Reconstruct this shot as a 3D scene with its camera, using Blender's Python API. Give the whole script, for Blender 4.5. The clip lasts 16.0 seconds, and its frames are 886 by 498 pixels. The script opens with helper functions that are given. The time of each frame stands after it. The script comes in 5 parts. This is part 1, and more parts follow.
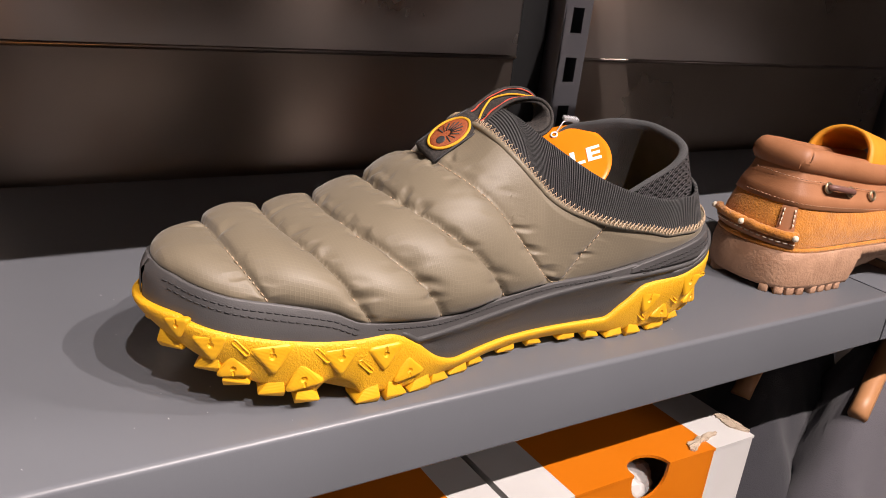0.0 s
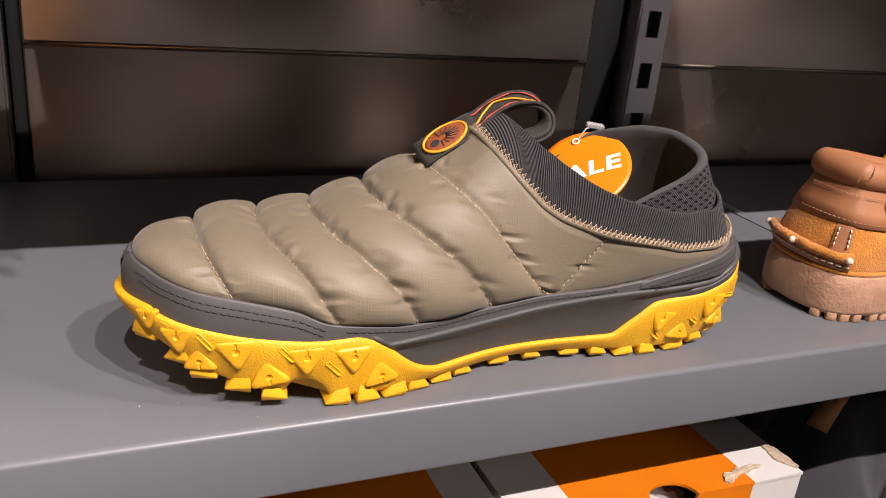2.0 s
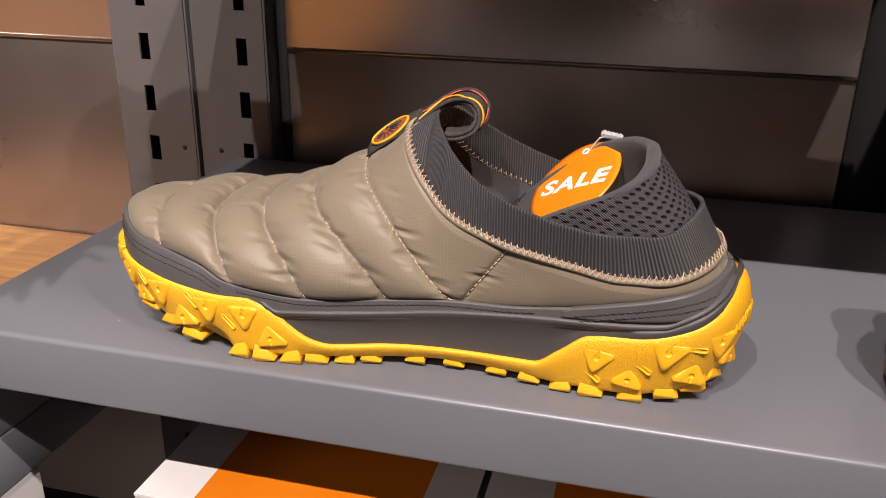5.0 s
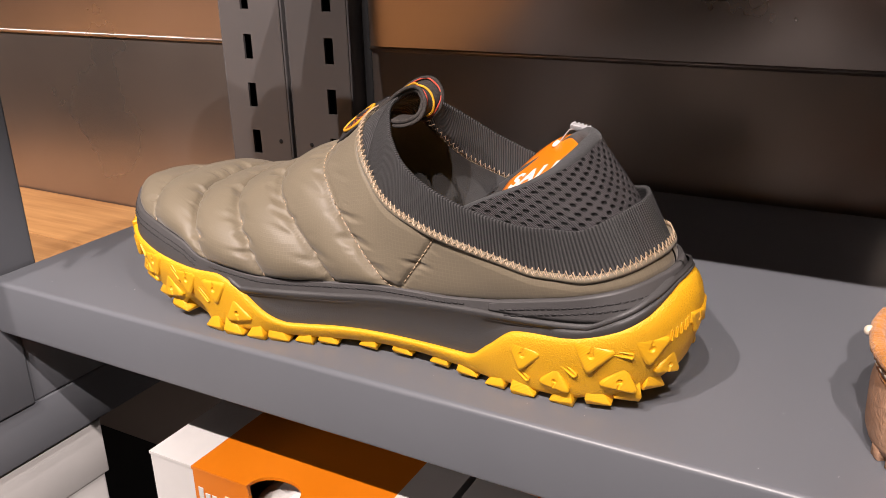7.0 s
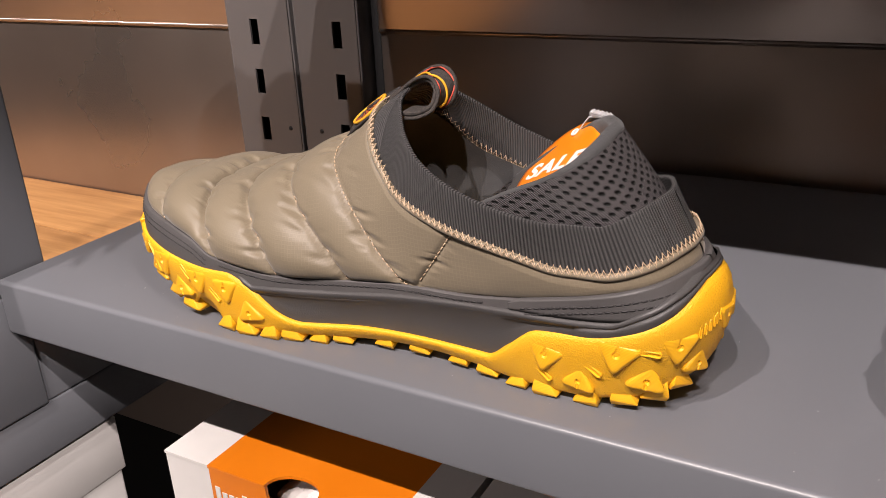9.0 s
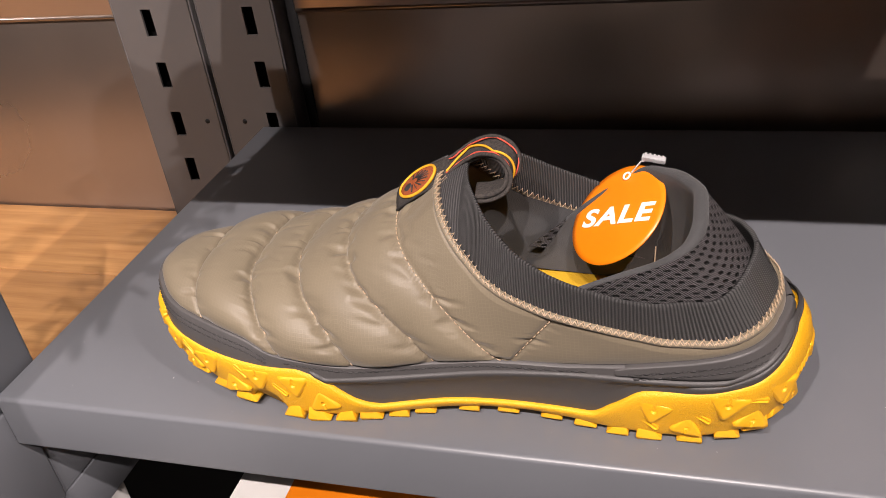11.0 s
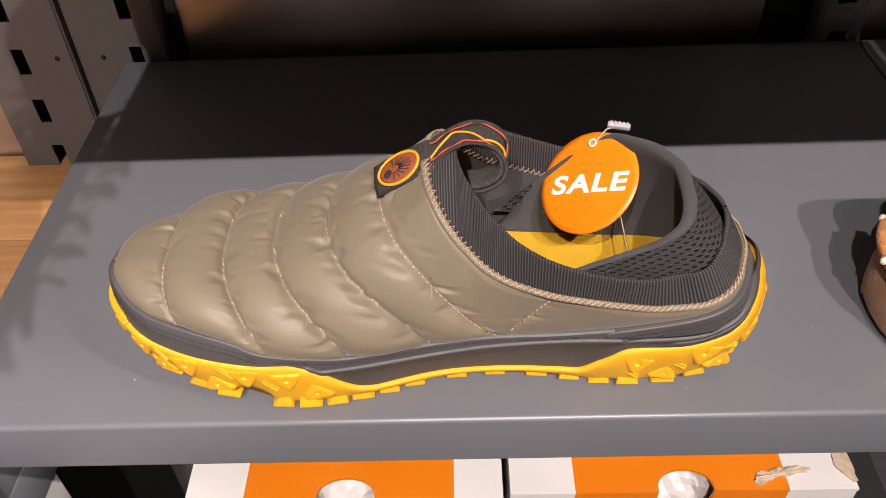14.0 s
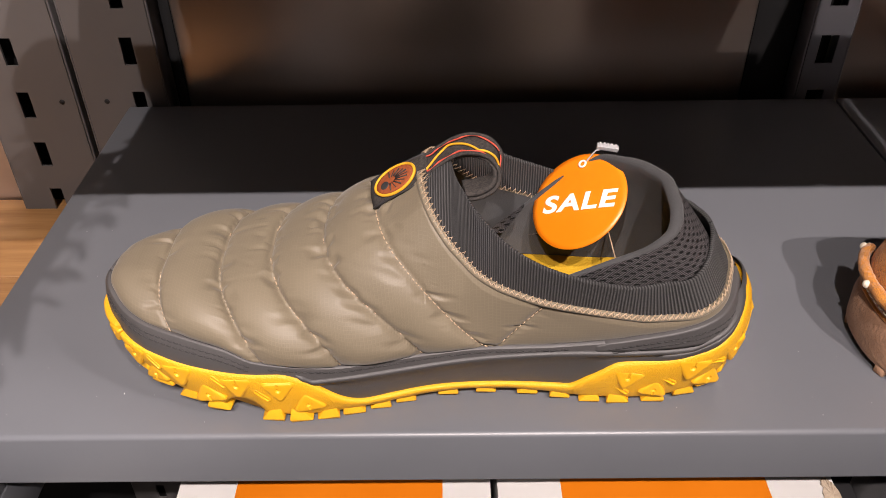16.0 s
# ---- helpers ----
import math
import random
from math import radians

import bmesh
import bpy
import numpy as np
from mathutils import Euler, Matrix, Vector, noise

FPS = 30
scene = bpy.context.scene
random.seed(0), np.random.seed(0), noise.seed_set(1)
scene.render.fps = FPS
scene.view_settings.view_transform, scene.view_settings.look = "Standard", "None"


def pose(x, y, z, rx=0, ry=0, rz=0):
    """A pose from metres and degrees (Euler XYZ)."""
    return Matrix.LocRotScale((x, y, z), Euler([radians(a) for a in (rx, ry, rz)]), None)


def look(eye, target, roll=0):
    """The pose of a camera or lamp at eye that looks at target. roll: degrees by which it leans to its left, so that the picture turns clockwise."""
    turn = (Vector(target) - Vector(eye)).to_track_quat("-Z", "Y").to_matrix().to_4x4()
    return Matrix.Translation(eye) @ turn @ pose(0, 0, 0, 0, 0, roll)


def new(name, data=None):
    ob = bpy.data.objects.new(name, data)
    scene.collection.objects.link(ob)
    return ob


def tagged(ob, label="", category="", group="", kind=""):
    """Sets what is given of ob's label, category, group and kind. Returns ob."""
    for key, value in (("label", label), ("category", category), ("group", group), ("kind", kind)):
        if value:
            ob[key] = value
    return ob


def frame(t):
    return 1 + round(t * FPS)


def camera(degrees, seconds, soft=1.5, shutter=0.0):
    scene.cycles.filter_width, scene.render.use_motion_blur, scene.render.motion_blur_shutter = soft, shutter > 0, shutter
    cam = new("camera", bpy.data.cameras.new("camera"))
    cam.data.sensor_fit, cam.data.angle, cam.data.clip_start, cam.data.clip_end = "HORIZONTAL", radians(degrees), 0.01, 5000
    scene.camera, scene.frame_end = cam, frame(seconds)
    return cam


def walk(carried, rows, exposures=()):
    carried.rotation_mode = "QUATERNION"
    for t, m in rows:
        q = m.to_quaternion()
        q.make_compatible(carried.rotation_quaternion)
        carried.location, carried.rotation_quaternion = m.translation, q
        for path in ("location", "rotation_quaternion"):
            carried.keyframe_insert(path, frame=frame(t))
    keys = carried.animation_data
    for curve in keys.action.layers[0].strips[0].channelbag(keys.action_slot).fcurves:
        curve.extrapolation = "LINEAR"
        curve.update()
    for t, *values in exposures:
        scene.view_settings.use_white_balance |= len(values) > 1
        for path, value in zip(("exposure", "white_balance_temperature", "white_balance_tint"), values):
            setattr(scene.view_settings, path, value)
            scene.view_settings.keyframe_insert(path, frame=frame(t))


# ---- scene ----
cam = camera(56.1, 16.0, soft=0.75)
PATH = [
    (0, (-0.241, -0.247, 1.183), (0.818, 1.297, 0.481), 6.9),
    (0.5, (-0.24, -0.246, 1.182), (0.804, 1.31, 0.482), 6.8),
    (1, (-0.233, -0.247, 1.183), (0.767, 1.335, 0.478), 6.6),
    (1.5, (-0.214, -0.258, 1.187), (0.695, 1.375, 0.474), 6.2),
    (2, (-0.183, -0.27, 1.187), (0.596, 1.425, 0.465), 5.9),
    (2.5, (-0.142, -0.285, 1.188), (0.459, 1.476, 0.456), 5.3),
    (3, (-0.097, -0.296, 1.191), (0.287, 1.521, 0.448), 4.4),
    (5.5, (0.107, -0.29, 1.186), (-0.5, 1.474, 0.465), 0.3),
    (6, (0.135, -0.275, 1.182), (-0.598, 1.442, 0.464), -0.3),
    (6.5, (0.159, -0.266, 1.182), (-0.684, 1.402, 0.47), -1.0),
    (7, (0.175, -0.256, 1.179), (-0.731, 1.38, 0.471), -1.3),
    (7.5, (0.179, -0.249, 1.178), (-0.77, 1.362, 0.468), -1.6),
    (8, (0.175, -0.246, 1.178), (-0.787, 1.355, 0.464), -1.5),
    (8.5, (0.171, -0.245, 1.179), (-0.783, 1.355, 0.45), -1.8),
    (9, (0.167, -0.244, 1.182), (-0.758, 1.358, 0.423), -2.8),
    (9.5, (0.152, -0.243, 1.194), (-0.71, 1.367, 0.376), -4.1),
    (10, (0.122, -0.239, 1.218), (-0.646, 1.374, 0.32), -5.7),
    (12.5, (0.009, -0.243, 1.307), (-0.183, 1.285, 0.031), -5.5),
    (13, (-0.003, -0.234, 1.313), (-0.127, 1.261, -0.009), -4.5),
    (13.5, (-0.009, -0.226, 1.315), (-0.089, 1.245, -0.038), -3.6),
    (14, (-0.012, -0.22, 1.313), (-0.064, 1.236, -0.057), -2.8),
    (14.5, (-0.014, -0.217, 1.31), (-0.05, 1.243, -0.056), -2.2),
    (15, (-0.012, -0.22, 1.307), (-0.047, 1.264, -0.033), -1.9),
    (15.5, (-0.012, -0.233, 1.304), (-0.04, 1.303, 0.023), -1.4),
    (16, (-0.015, -0.248, 1.292), (-0.034, 1.349, 0.088), -1.0),
]
walk(cam, [(t, look(eye, target, roll)) for t, eye, target, roll in PATH], [(0.0, 0.0), (9.5, 0.0), (12.5, -0.09), (16.0, -0.11)])

# ---- light ----
SHELF_Z = 1.004          # top of the display shelf
world = bpy.data.worlds.new("shop_air")
scene.world = world
world.use_nodes = True
world.node_tree.nodes["Background"].inputs[0].default_value = (1.0, 0.93, 0.87, 1)
world.node_tree.nodes["Background"].inputs[1].default_value = 0.05


def spot(name, eye, target, watts, cone, radius, colour=(1.0, 0.862, 0.825)):
    d = bpy.data.lights.new(name, "SPOT")
    d.energy, d.spot_size, d.spot_blend, d.shadow_soft_size, d.color = watts, radians(cone), 0.5, radius, colour
    ob = new(name, d)
    ob.matrix_world = look(eye, target)
    return ob


# track spotlights under the shop ceiling, in front of the wall
for sx_, watts in ((0.66, 194), (0.22, 180), (-0.36, 194)):
    spot("track_and_fill_spot", (sx_, -1.45, 2.95), (0.0, 0.1, 1.0), watts, 50, 0.013)

# added fill spot, no such lamp known: a narrow beam low along the divider
spot("track_and_fill_spot", (1.75, -1.06, 2.95), (-0.30, -0.08, 0.92), 340, 7, 0.02)
# added fill for the next bay's platform, whose warm glow the panels mirror
spot("track_and_fill_spot", (-1.25, -1.06, 2.95), (-1.55, -0.15, 0.9), 150, 52, 0.028)

# added narrow fill spot that brightens the boxes below the shelf lip
spot("track_and_fill_spot", (0.1, -2.6, 2.90), (0.02, 0.0, 0.850), 50, 6, 0.015)

# added fill panels and spots, lighting the far wall that the back panels mirror
for px in (-1.4, 1.4):
    d = bpy.data.lights.new("ceiling_fill_panel", "AREA")
    d.shape, d.size, d.size_y, d.energy, d.color = "RECTANGLE", 1.8, 0.4, 4.5, (1.0, 0.86, 0.84)
    new("ceiling_fill_panel", d).matrix_world = look((px, -2.4, 3.0), (px, -3.2, 1.2))
spot("wall_fill_spot", (1.5, -1.2, 2.95), (1.60, -3.2, 0.42), 3200, 20, 0.04)
spot("wall_fill_spot", (-0.1, -1.2, 2.95), (-0.15, -3.2, 1.0), 270, 32, 0.04)


# ---- materials ----
def shader(name):
    m = bpy.data.materials.new(name)
    m.use_nodes = True
    nt = m.node_tree
    return m, nt, nt.nodes["Principled BSDF"]


def nd(nt, kind, **kw):
    n = nt.nodes.new(kind)
    for k, v in kw.items():
        n.inputs[k].default_value = v
    return n


def ramp(nt, fac, a, b, lo=0.3, hi=0.7):
    r = nt.nodes.new("ShaderNodeValToRGB")
    r.color_ramp.elements[0].position, r.color_ramp.elements[1].position = lo, hi
    r.color_ramp.elements[0].color, r.color_ramp.elements[1].color = (*a, 1), (*b, 1)
    nt.links.new(fac, r.inputs[0])
    return r.outputs[0]


def bumped(nt, bsdf, height, strength, distance):
    b = nd(nt, "ShaderNodeBump", Strength=strength, Distance=distance)
    nt.links.new(height, b.inputs["Height"])
    nt.links.new(b.outputs[0], bsdf.inputs["Normal"])
    return b


def noise_tex(nt, scale, detail=4.0, rough=0.55, coords="Object", stretch=None):
    c = nt.nodes.new("ShaderNodeTexCoord")
    out = c.outputs[coords]
    if stretch:
        m = nt.nodes.new("ShaderNodeMapping")
        m.inputs["Scale"].default_value = stretch
        nt.links.new(out, m.inputs[0])
        out = m.outputs[0]
    n = nd(nt, "ShaderNodeTexNoise", Scale=scale, Detail=detail, Roughness=rough)
    nt.links.new(out, n.inputs["Vector"])
    return n.outputs["Fac"]


def grainy(name, a, b, rough=0.5, metal=0.0, big=12.0, small=600.0, bump=0.15, dist=0.0004, sheen=0.0, spec=0.5, rough_var=0.1):
    """A surface whose colour drifts softly between a and b, with a fine grain in its relief and gloss."""
    m, nt, p = shader(name)
    f1, f2 = noise_tex(nt, big, 5), noise_tex(nt, small, 3)
    nt.links.new(ramp(nt, f1, a, b), p.inputs["Base Color"])
    mr = nd(nt, "ShaderNodeMapRange")
    mr.inputs["To Min"].default_value, mr.inputs["To Max"].default_value = rough - rough_var, rough + rough_var
    nt.links.new(f1, mr.inputs["Value"])
    nt.links.new(mr.outputs[0], p.inputs["Roughness"])
    p.inputs["Metallic"].default_value = metal
    p.inputs["Specular IOR Level"].default_value = spec
    p.inputs["Sheen Weight"].default_value = sheen
    if bump:
        bumped(nt, p, f2, bump, dist)
    return m


def math_node(nt, op, a, b=None):
    n = nt.nodes.new("ShaderNodeMath")
    n.operation = op
    for i, v in enumerate((a, b)):
        if v is None:
            continue
        if isinstance(v, (int, float)):
            n.inputs[i].default_value = v
        else:
            nt.links.new(v, n.inputs[i])
    return n.outputs[0]


def uv_parts(nt):
    u = nt.nodes.new("ShaderNodeUVMap")
    u.uv_map = "UVMap"
    s = nt.nodes.new("ShaderNodeSeparateXYZ")
    nt.links.new(u.outputs[0], s.inputs[0])
    return u.outputs[0], s.outputs[0], s.outputs[1]


def nylon(name, a, b):
    """Ripstop nylon: soft gloss, a fine square grid of thicker, paler threads."""
    m, nt, p = shader(name)
    uv, u, v = uv_parts(nt)
    f1 = noise_tex(nt, 25, 4)
    lines = []
    for c in (u, v):
        w = math_node(nt, "ABSOLUTE", math_node(nt, "SINE", math_node(nt, "MULTIPLY", c, 3.14159 / 0.0017)))
        lines.append(math_node(nt, "POWER", math_node(nt, "SUBTRACT", 1.0, w), 4.0))
    grid = math_node(nt, "MAXIMUM", lines[0], lines[1])
    worn = math_node(nt, "MULTIPLY", grid, math_node(nt, "MULTIPLY", noise_tex(nt, 45, 3), 0.34))
    nt.links.new(ramp(nt, math_node(nt, "ADD", math_node(nt, "MULTIPLY", f1, 0.55), worn), a, b, 0.15, 0.5), p.inputs["Base Color"])
    f2 = noise_tex(nt, 130, 3)
    h = math_node(nt, "ADD", math_node(nt, "MULTIPLY", grid, 0.12), math_node(nt, "MULTIPLY", f2, 0.10))
    bumped(nt, p, h, 0.30, 0.0007)
    p.inputs["Roughness"].default_value = 0.52
    p.inputs["Specular IOR Level"].default_value = 0.46
    p.inputs["Sheen Weight"].default_value = 0.2
    p.inputs["Sheen Roughness"].default_value = 0.4
    return m


def ribbed(name, a, b, pitch=0.0021):
    """Elastic webbing with ribs across its length; the shade in their grooves is in the colour."""
    m, nt, p = shader(name)
    uv, u, v = uv_parts(nt)
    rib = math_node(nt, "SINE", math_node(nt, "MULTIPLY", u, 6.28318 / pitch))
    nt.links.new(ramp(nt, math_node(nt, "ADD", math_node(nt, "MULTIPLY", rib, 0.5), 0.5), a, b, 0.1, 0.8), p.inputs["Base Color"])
    fine = math_node(nt, "SINE", math_node(nt, "MULTIPLY", v, 6.28318 / 0.0009))
    h = math_node(nt, "ADD", rib, math_node(nt, "MULTIPLY", fine, 0.08))
    bumped(nt, p, h, 0.9, 0.0005)
    p.inputs["Roughness"].default_value = 0.8
    p.inputs["Specular IOR Level"].default_value = 0.25
    p.inputs["Sheen Weight"].default_value = 0.05
    return m


def air_mesh(name, base, hole, size=0.0042):
    """Spacer mesh: a padded knit with rows of small dark oval holes."""
    m, nt, p = shader(name)
    uv, u, v = uv_parts(nt)
    warp = math_node(nt, "MULTIPLY", math_node(nt, "SUBTRACT", noise_tex(nt, 130, 2), 0.5), 0.0014)
    uu = math_node(nt, "ADD", u, warp)
    su = math_node(nt, "COSINE", math_node(nt, "MULTIPLY", uu, 6.28318 / 0.0062))
    sv = math_node(nt, "COSINE", math_node(nt, "MULTIPLY", math_node(nt, "ADD", v, warp), 6.28318 / 0.0041))
    d = math_node(nt, "MULTIPLY", su, sv)
    yarn = math_node(nt, "SINE", math_node(nt, "ADD", math_node(nt, "MULTIPLY", uu, 6.28318 / 0.0011), math_node(nt, "MULTIPLY", v, 6.28318 / 0.0016)))
    knit = ramp(nt, math_node(nt, "ADD", math_node(nt, "MULTIPLY", yarn, 0.5), 0.5), tuple(c * 0.45 for c in base), base, 0.1, 0.8)
    mx = nt.nodes.new("ShaderNodeMix")
    mx.data_type = "RGBA"
    nt.links.new(ramp(nt, d, (0, 0, 0), (1, 1, 1), 0.36, 0.48), mx.inputs["Factor"])
    nt.links.new(knit, mx.inputs[6])
    mx.inputs[7].default_value = (*hole, 1)
    nt.links.new(mx.outputs[2], p.inputs["Base Color"])
    f2 = noise_tex(nt, 1400, 2)
    pit = math_node(nt, "MAXIMUM", d, 0.25)
    h = math_node(nt, "ADD", math_node(nt, "MULTIPLY", pit, -1.6), math_node(nt, "ADD", math_node(nt, "MULTIPLY", f2, 0.3), math_node(nt, "MULTIPLY", yarn, 0.16)))
    bumped(nt, p, h, 1.0, 0.0011)
    p.inputs["Roughness"].default_value = 0.6
    return m


NYLON = nylon("olive_ripstop_nylon", (0.178, 0.1475, 0.101), (0.220, 0.183, 0.125))
RUBBER = grainy("yellow_rubber", (0.77, 0.390, 0.010), (0.82, 0.430, 0.015), 0.50, big=30, small=1250, bump=0.75, dist=0.0006)
def ribbed_rubber(name, a, b, pitch):
    """Moulded rubber with fine straight lines across a small raised face."""
    m = grainy(name, a, b, 0.46, big=30, small=1100, bump=0.25, dist=0.0005)
    nt = m.node_tree
    p = nt.nodes["Principled BSDF"]
    c = nt.nodes.new("ShaderNodeTexCoord")
    sp = nt.nodes.new("ShaderNodeSeparateXYZ")
    nt.links.new(c.outputs["Object"], sp.inputs[0])
    bumped(nt, p, math_node(nt, "SINE", math_node(nt, "MULTIPLY", sp.outputs[2], 6.28318 / pitch)), 0.22, 0.0001)
    return m


RUBBER_RIB = ribbed_rubber("yellow_rubber_lined", (0.78, 0.395, 0.010), (0.82, 0.430, 0.015), 0.00055)
RUBBER_SMOOTH = grainy("yellow_rubber_smooth", (0.78, 0.395, 0.010), (0.82, 0.430, 0.015), 0.46, big=30, small=1100, bump=0.25, dist=0.0005)
FOAM = grainy("charcoal_foam", (0.050, 0.048, 0.048), (0.064, 0.0615, 0.061), 0.5, big=25, small=1400, bump=0.35, dist=0.0004)
RAND = grainy("charcoal_leather", (0.068, 0.065, 0.065), (0.084, 0.080, 0.079), 0.52, big=35, small=1800, bump=0.3, dist=0.0003)
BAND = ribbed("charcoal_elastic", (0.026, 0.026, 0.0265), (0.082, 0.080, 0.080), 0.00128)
KNIT = air_mesh("black_spacer_mesh", (0.115, 0.106, 0.110), (0.0012, 0.0012, 0.0012))
LINING = grainy("charcoal_fleece", (0.048, 0.048, 0.049), (0.072, 0.072, 0.073), 0.9, big=60, small=1500, bump=0.5, dist=0.0005, sheen=0.12, spec=0.2)
INSOLE = grainy("yellow_sock_liner", (0.50, 0.29, 0.01), (0.60, 0.36, 0.015), 0.8, big=60, small=1600, bump=0.6, dist=0.0006)
THREAD = grainy("tan_thread", (0.42, 0.30, 0.19), (0.55, 0.41, 0.28), 0.7, big=300, small=3000, bump=0.4, dist=0.0002)
THREAD_DARK = grainy("charcoal_thread", (0.02, 0.019, 0.02), (0.035, 0.033, 0.033), 0.6, big=300, small=3000, bump=0.3, dist=0.0002)
STEEL = grainy("grey_powder_coat", (0.125, 0.132, 0.146), (0.141, 0.149, 0.164), 0.36, big=6, small=1500, bump=0.12, dist=0.0002)
UPRIGHT = grainy("grey_upright_paint", (0.098, 0.093, 0.092), (0.114, 0.108, 0.107), 0.45, big=8, small=1200, bump=0.1, dist=0.0002)
PANEL = grainy("dark_bronze_metal", (0.37, 0.315, 0.275), (0.43, 0.365, 0.32), 0.30, metal=0.9, big=5, small=700, bump=0.05, dist=0.0002)
# near-black colour that stands in for shade in recesses and under the shelf
SHADE_BLACK = grainy("recess_shade_black", (0.006, 0.006, 0.007), (0.01, 0.01, 0.011), 0.7)
WHITE_CARD = grainy("white_card", (0.52, 0.508, 0.49), (0.58, 0.568, 0.55), 0.45, big=20, small=500, bump=0.05)
ORANGE_CARD = grainy("orange_card", (0.53, 0.138, 0.003), (0.58, 0.158, 0.004), 0.42, big=20, small=500, bump=0.05)
RAW_CARD = grainy("torn_grey_card", (0.36, 0.28, 0.20), (0.5, 0.41, 0.31), 0.9, big=150, small=900, bump=0.6, dist=0.001)


# ---- mesh helpers ----
def attach(ob, parent, label=""):
    """Parts are modelled in world coordinates, whatever the place of their Empty."""
    if parent:
        ob.parent = parent
        if parent.type == "EMPTY":
            ob.matrix_parent_inverse = parent.matrix_basis.inverted()
    if label:
        ob["label"] = label


def part(name, bm, material, parent, label=""):
    """Links a bmesh as one mesh object under a thing or a part (or on its own)."""
    me = bpy.data.meshes.new(name)
    bm.to_mesh(me)
    bm.free()
    ob = new(name, me)
    for mt in (material if isinstance(material, (list, tuple)) else (material,)):
        me.materials.append(mt)
    attach(ob, parent, label)
    return ob


def mesh_part(name, verts, faces, material, parent, label="", smooth=True, uvs=None):
    me = bpy.data.meshes.new(name)
    me.from_pydata([tuple(v) for v in verts], [], faces)
    if smooth:
        me.polygons.foreach_set("use_smooth", [True] * len(me.polygons))
    if uvs is not None:
        lay = me.uv_layers.new(name="UVMap")
        flat = np.asarray(uvs, dtype=np.float32)[[me.loops[i].vertex_index for i in range(len(me.loops))]]
        lay.data.foreach_set("uv", flat.ravel())
    me.materials.append(material)
    me.update()
    ob = new(name, me)
    attach(ob, parent, label)
    return ob


def empty(name, label, category, group="", kind=""):
    return tagged(new(name), label, category, group, kind)


def box_bm(lo, hi, bevel=0.0, seg=2):
    bm = bmesh.new()
    lo, hi = Vector(lo), Vector(hi)
    bmesh.ops.create_cube(bm, size=1, matrix=Matrix.Translation((lo + hi) / 2) @ Matrix.Diagonal((*(hi - lo), 1)))
    if bevel:
        bmesh.ops.bevel(bm, geom=bm.edges[:], offset=bevel, segments=seg, affect="EDGES", profile=0.5)
        for f in bm.faces:
            f.smooth = True
    return bm


def spline(x, xs, ys):
    """A smooth curve through a few control heights (monotone cubic)."""
    x = np.asarray(x, float)
    xs, ys = np.asarray(xs, float), np.asarray(ys, float)
    d = np.diff(ys) / np.diff(xs)
    m = np.concatenate([[d[0]], np.where(d[:-1] * d[1:] > 0, 2 * d[:-1] * d[1:] / (d[:-1] + d[1:] + 1e-15), 0), [d[-1]]])
    x = np.clip(x, xs[0], xs[-1])
    i = np.clip(np.searchsorted(xs, x) - 1, 0, len(xs) - 2)
    h = xs[i + 1] - xs[i]
    t = (x - xs[i]) / h
    return ((2 * t**3 - 3 * t**2 + 1) * ys[i] + (t**3 - 2 * t**2 + t) * h * m[i] + (-2 * t**3 + 3 * t**2) * ys[i + 1] + (t**3 - t**2) * h * m[i + 1])


def grid_faces(nu, nv, closed_u=False, flip=False):
    out = []
    for i in range(nu if closed_u else nu - 1):
        for j in range(nv - 1):
            a, b = i * nv + j, ((i + 1) % nu) * nv + j
            out.append((a, a + 1, b + 1, b) if flip else (a, b, b + 1, a + 1))
    return out


def tube(points, radius, sides=6, closed=False):
    """Vertices and faces of a round cord along points."""
    pts = [Vector(p) for p in points]
    n = len(pts)
    vs, up = [], None
    for i, p in enumerate(pts):
        a, b = pts[(i - 1) % n if closed else max(i - 1, 0)], pts[(i + 1) % n if closed else min(i + 1, n - 1)]
        d = (b - a).normalized()
        up = d.orthogonal().normalized() if up is None else (up - d * up.dot(d)).normalized()
        s = d.cross(up)
        for k in range(sides):
            w = 2 * math.pi * k / sides
            vs.append(p + (up * math.cos(w) + s * math.sin(w)) * radius)
    fs = []
    for i in range(n if closed else n - 1):
        for k in range(sides):
            a, b = i * sides, ((i + 1) % n) * sides
            fs.append((a + k, a + (k + 1) % sides, b + (k + 1) % sides, b + k))
    if not closed:
        fs += [tuple(range(sides))[::-1], tuple((n - 1) * sides + k for k in range(sides))]
    return vs, fs


def joined(pieces):
    vs, fs = [], []
    for v, f in pieces:
        o = len(vs)
        vs += list(v)
        fs += [tuple(i + o for i in q) for q in f]
    return vs, fs


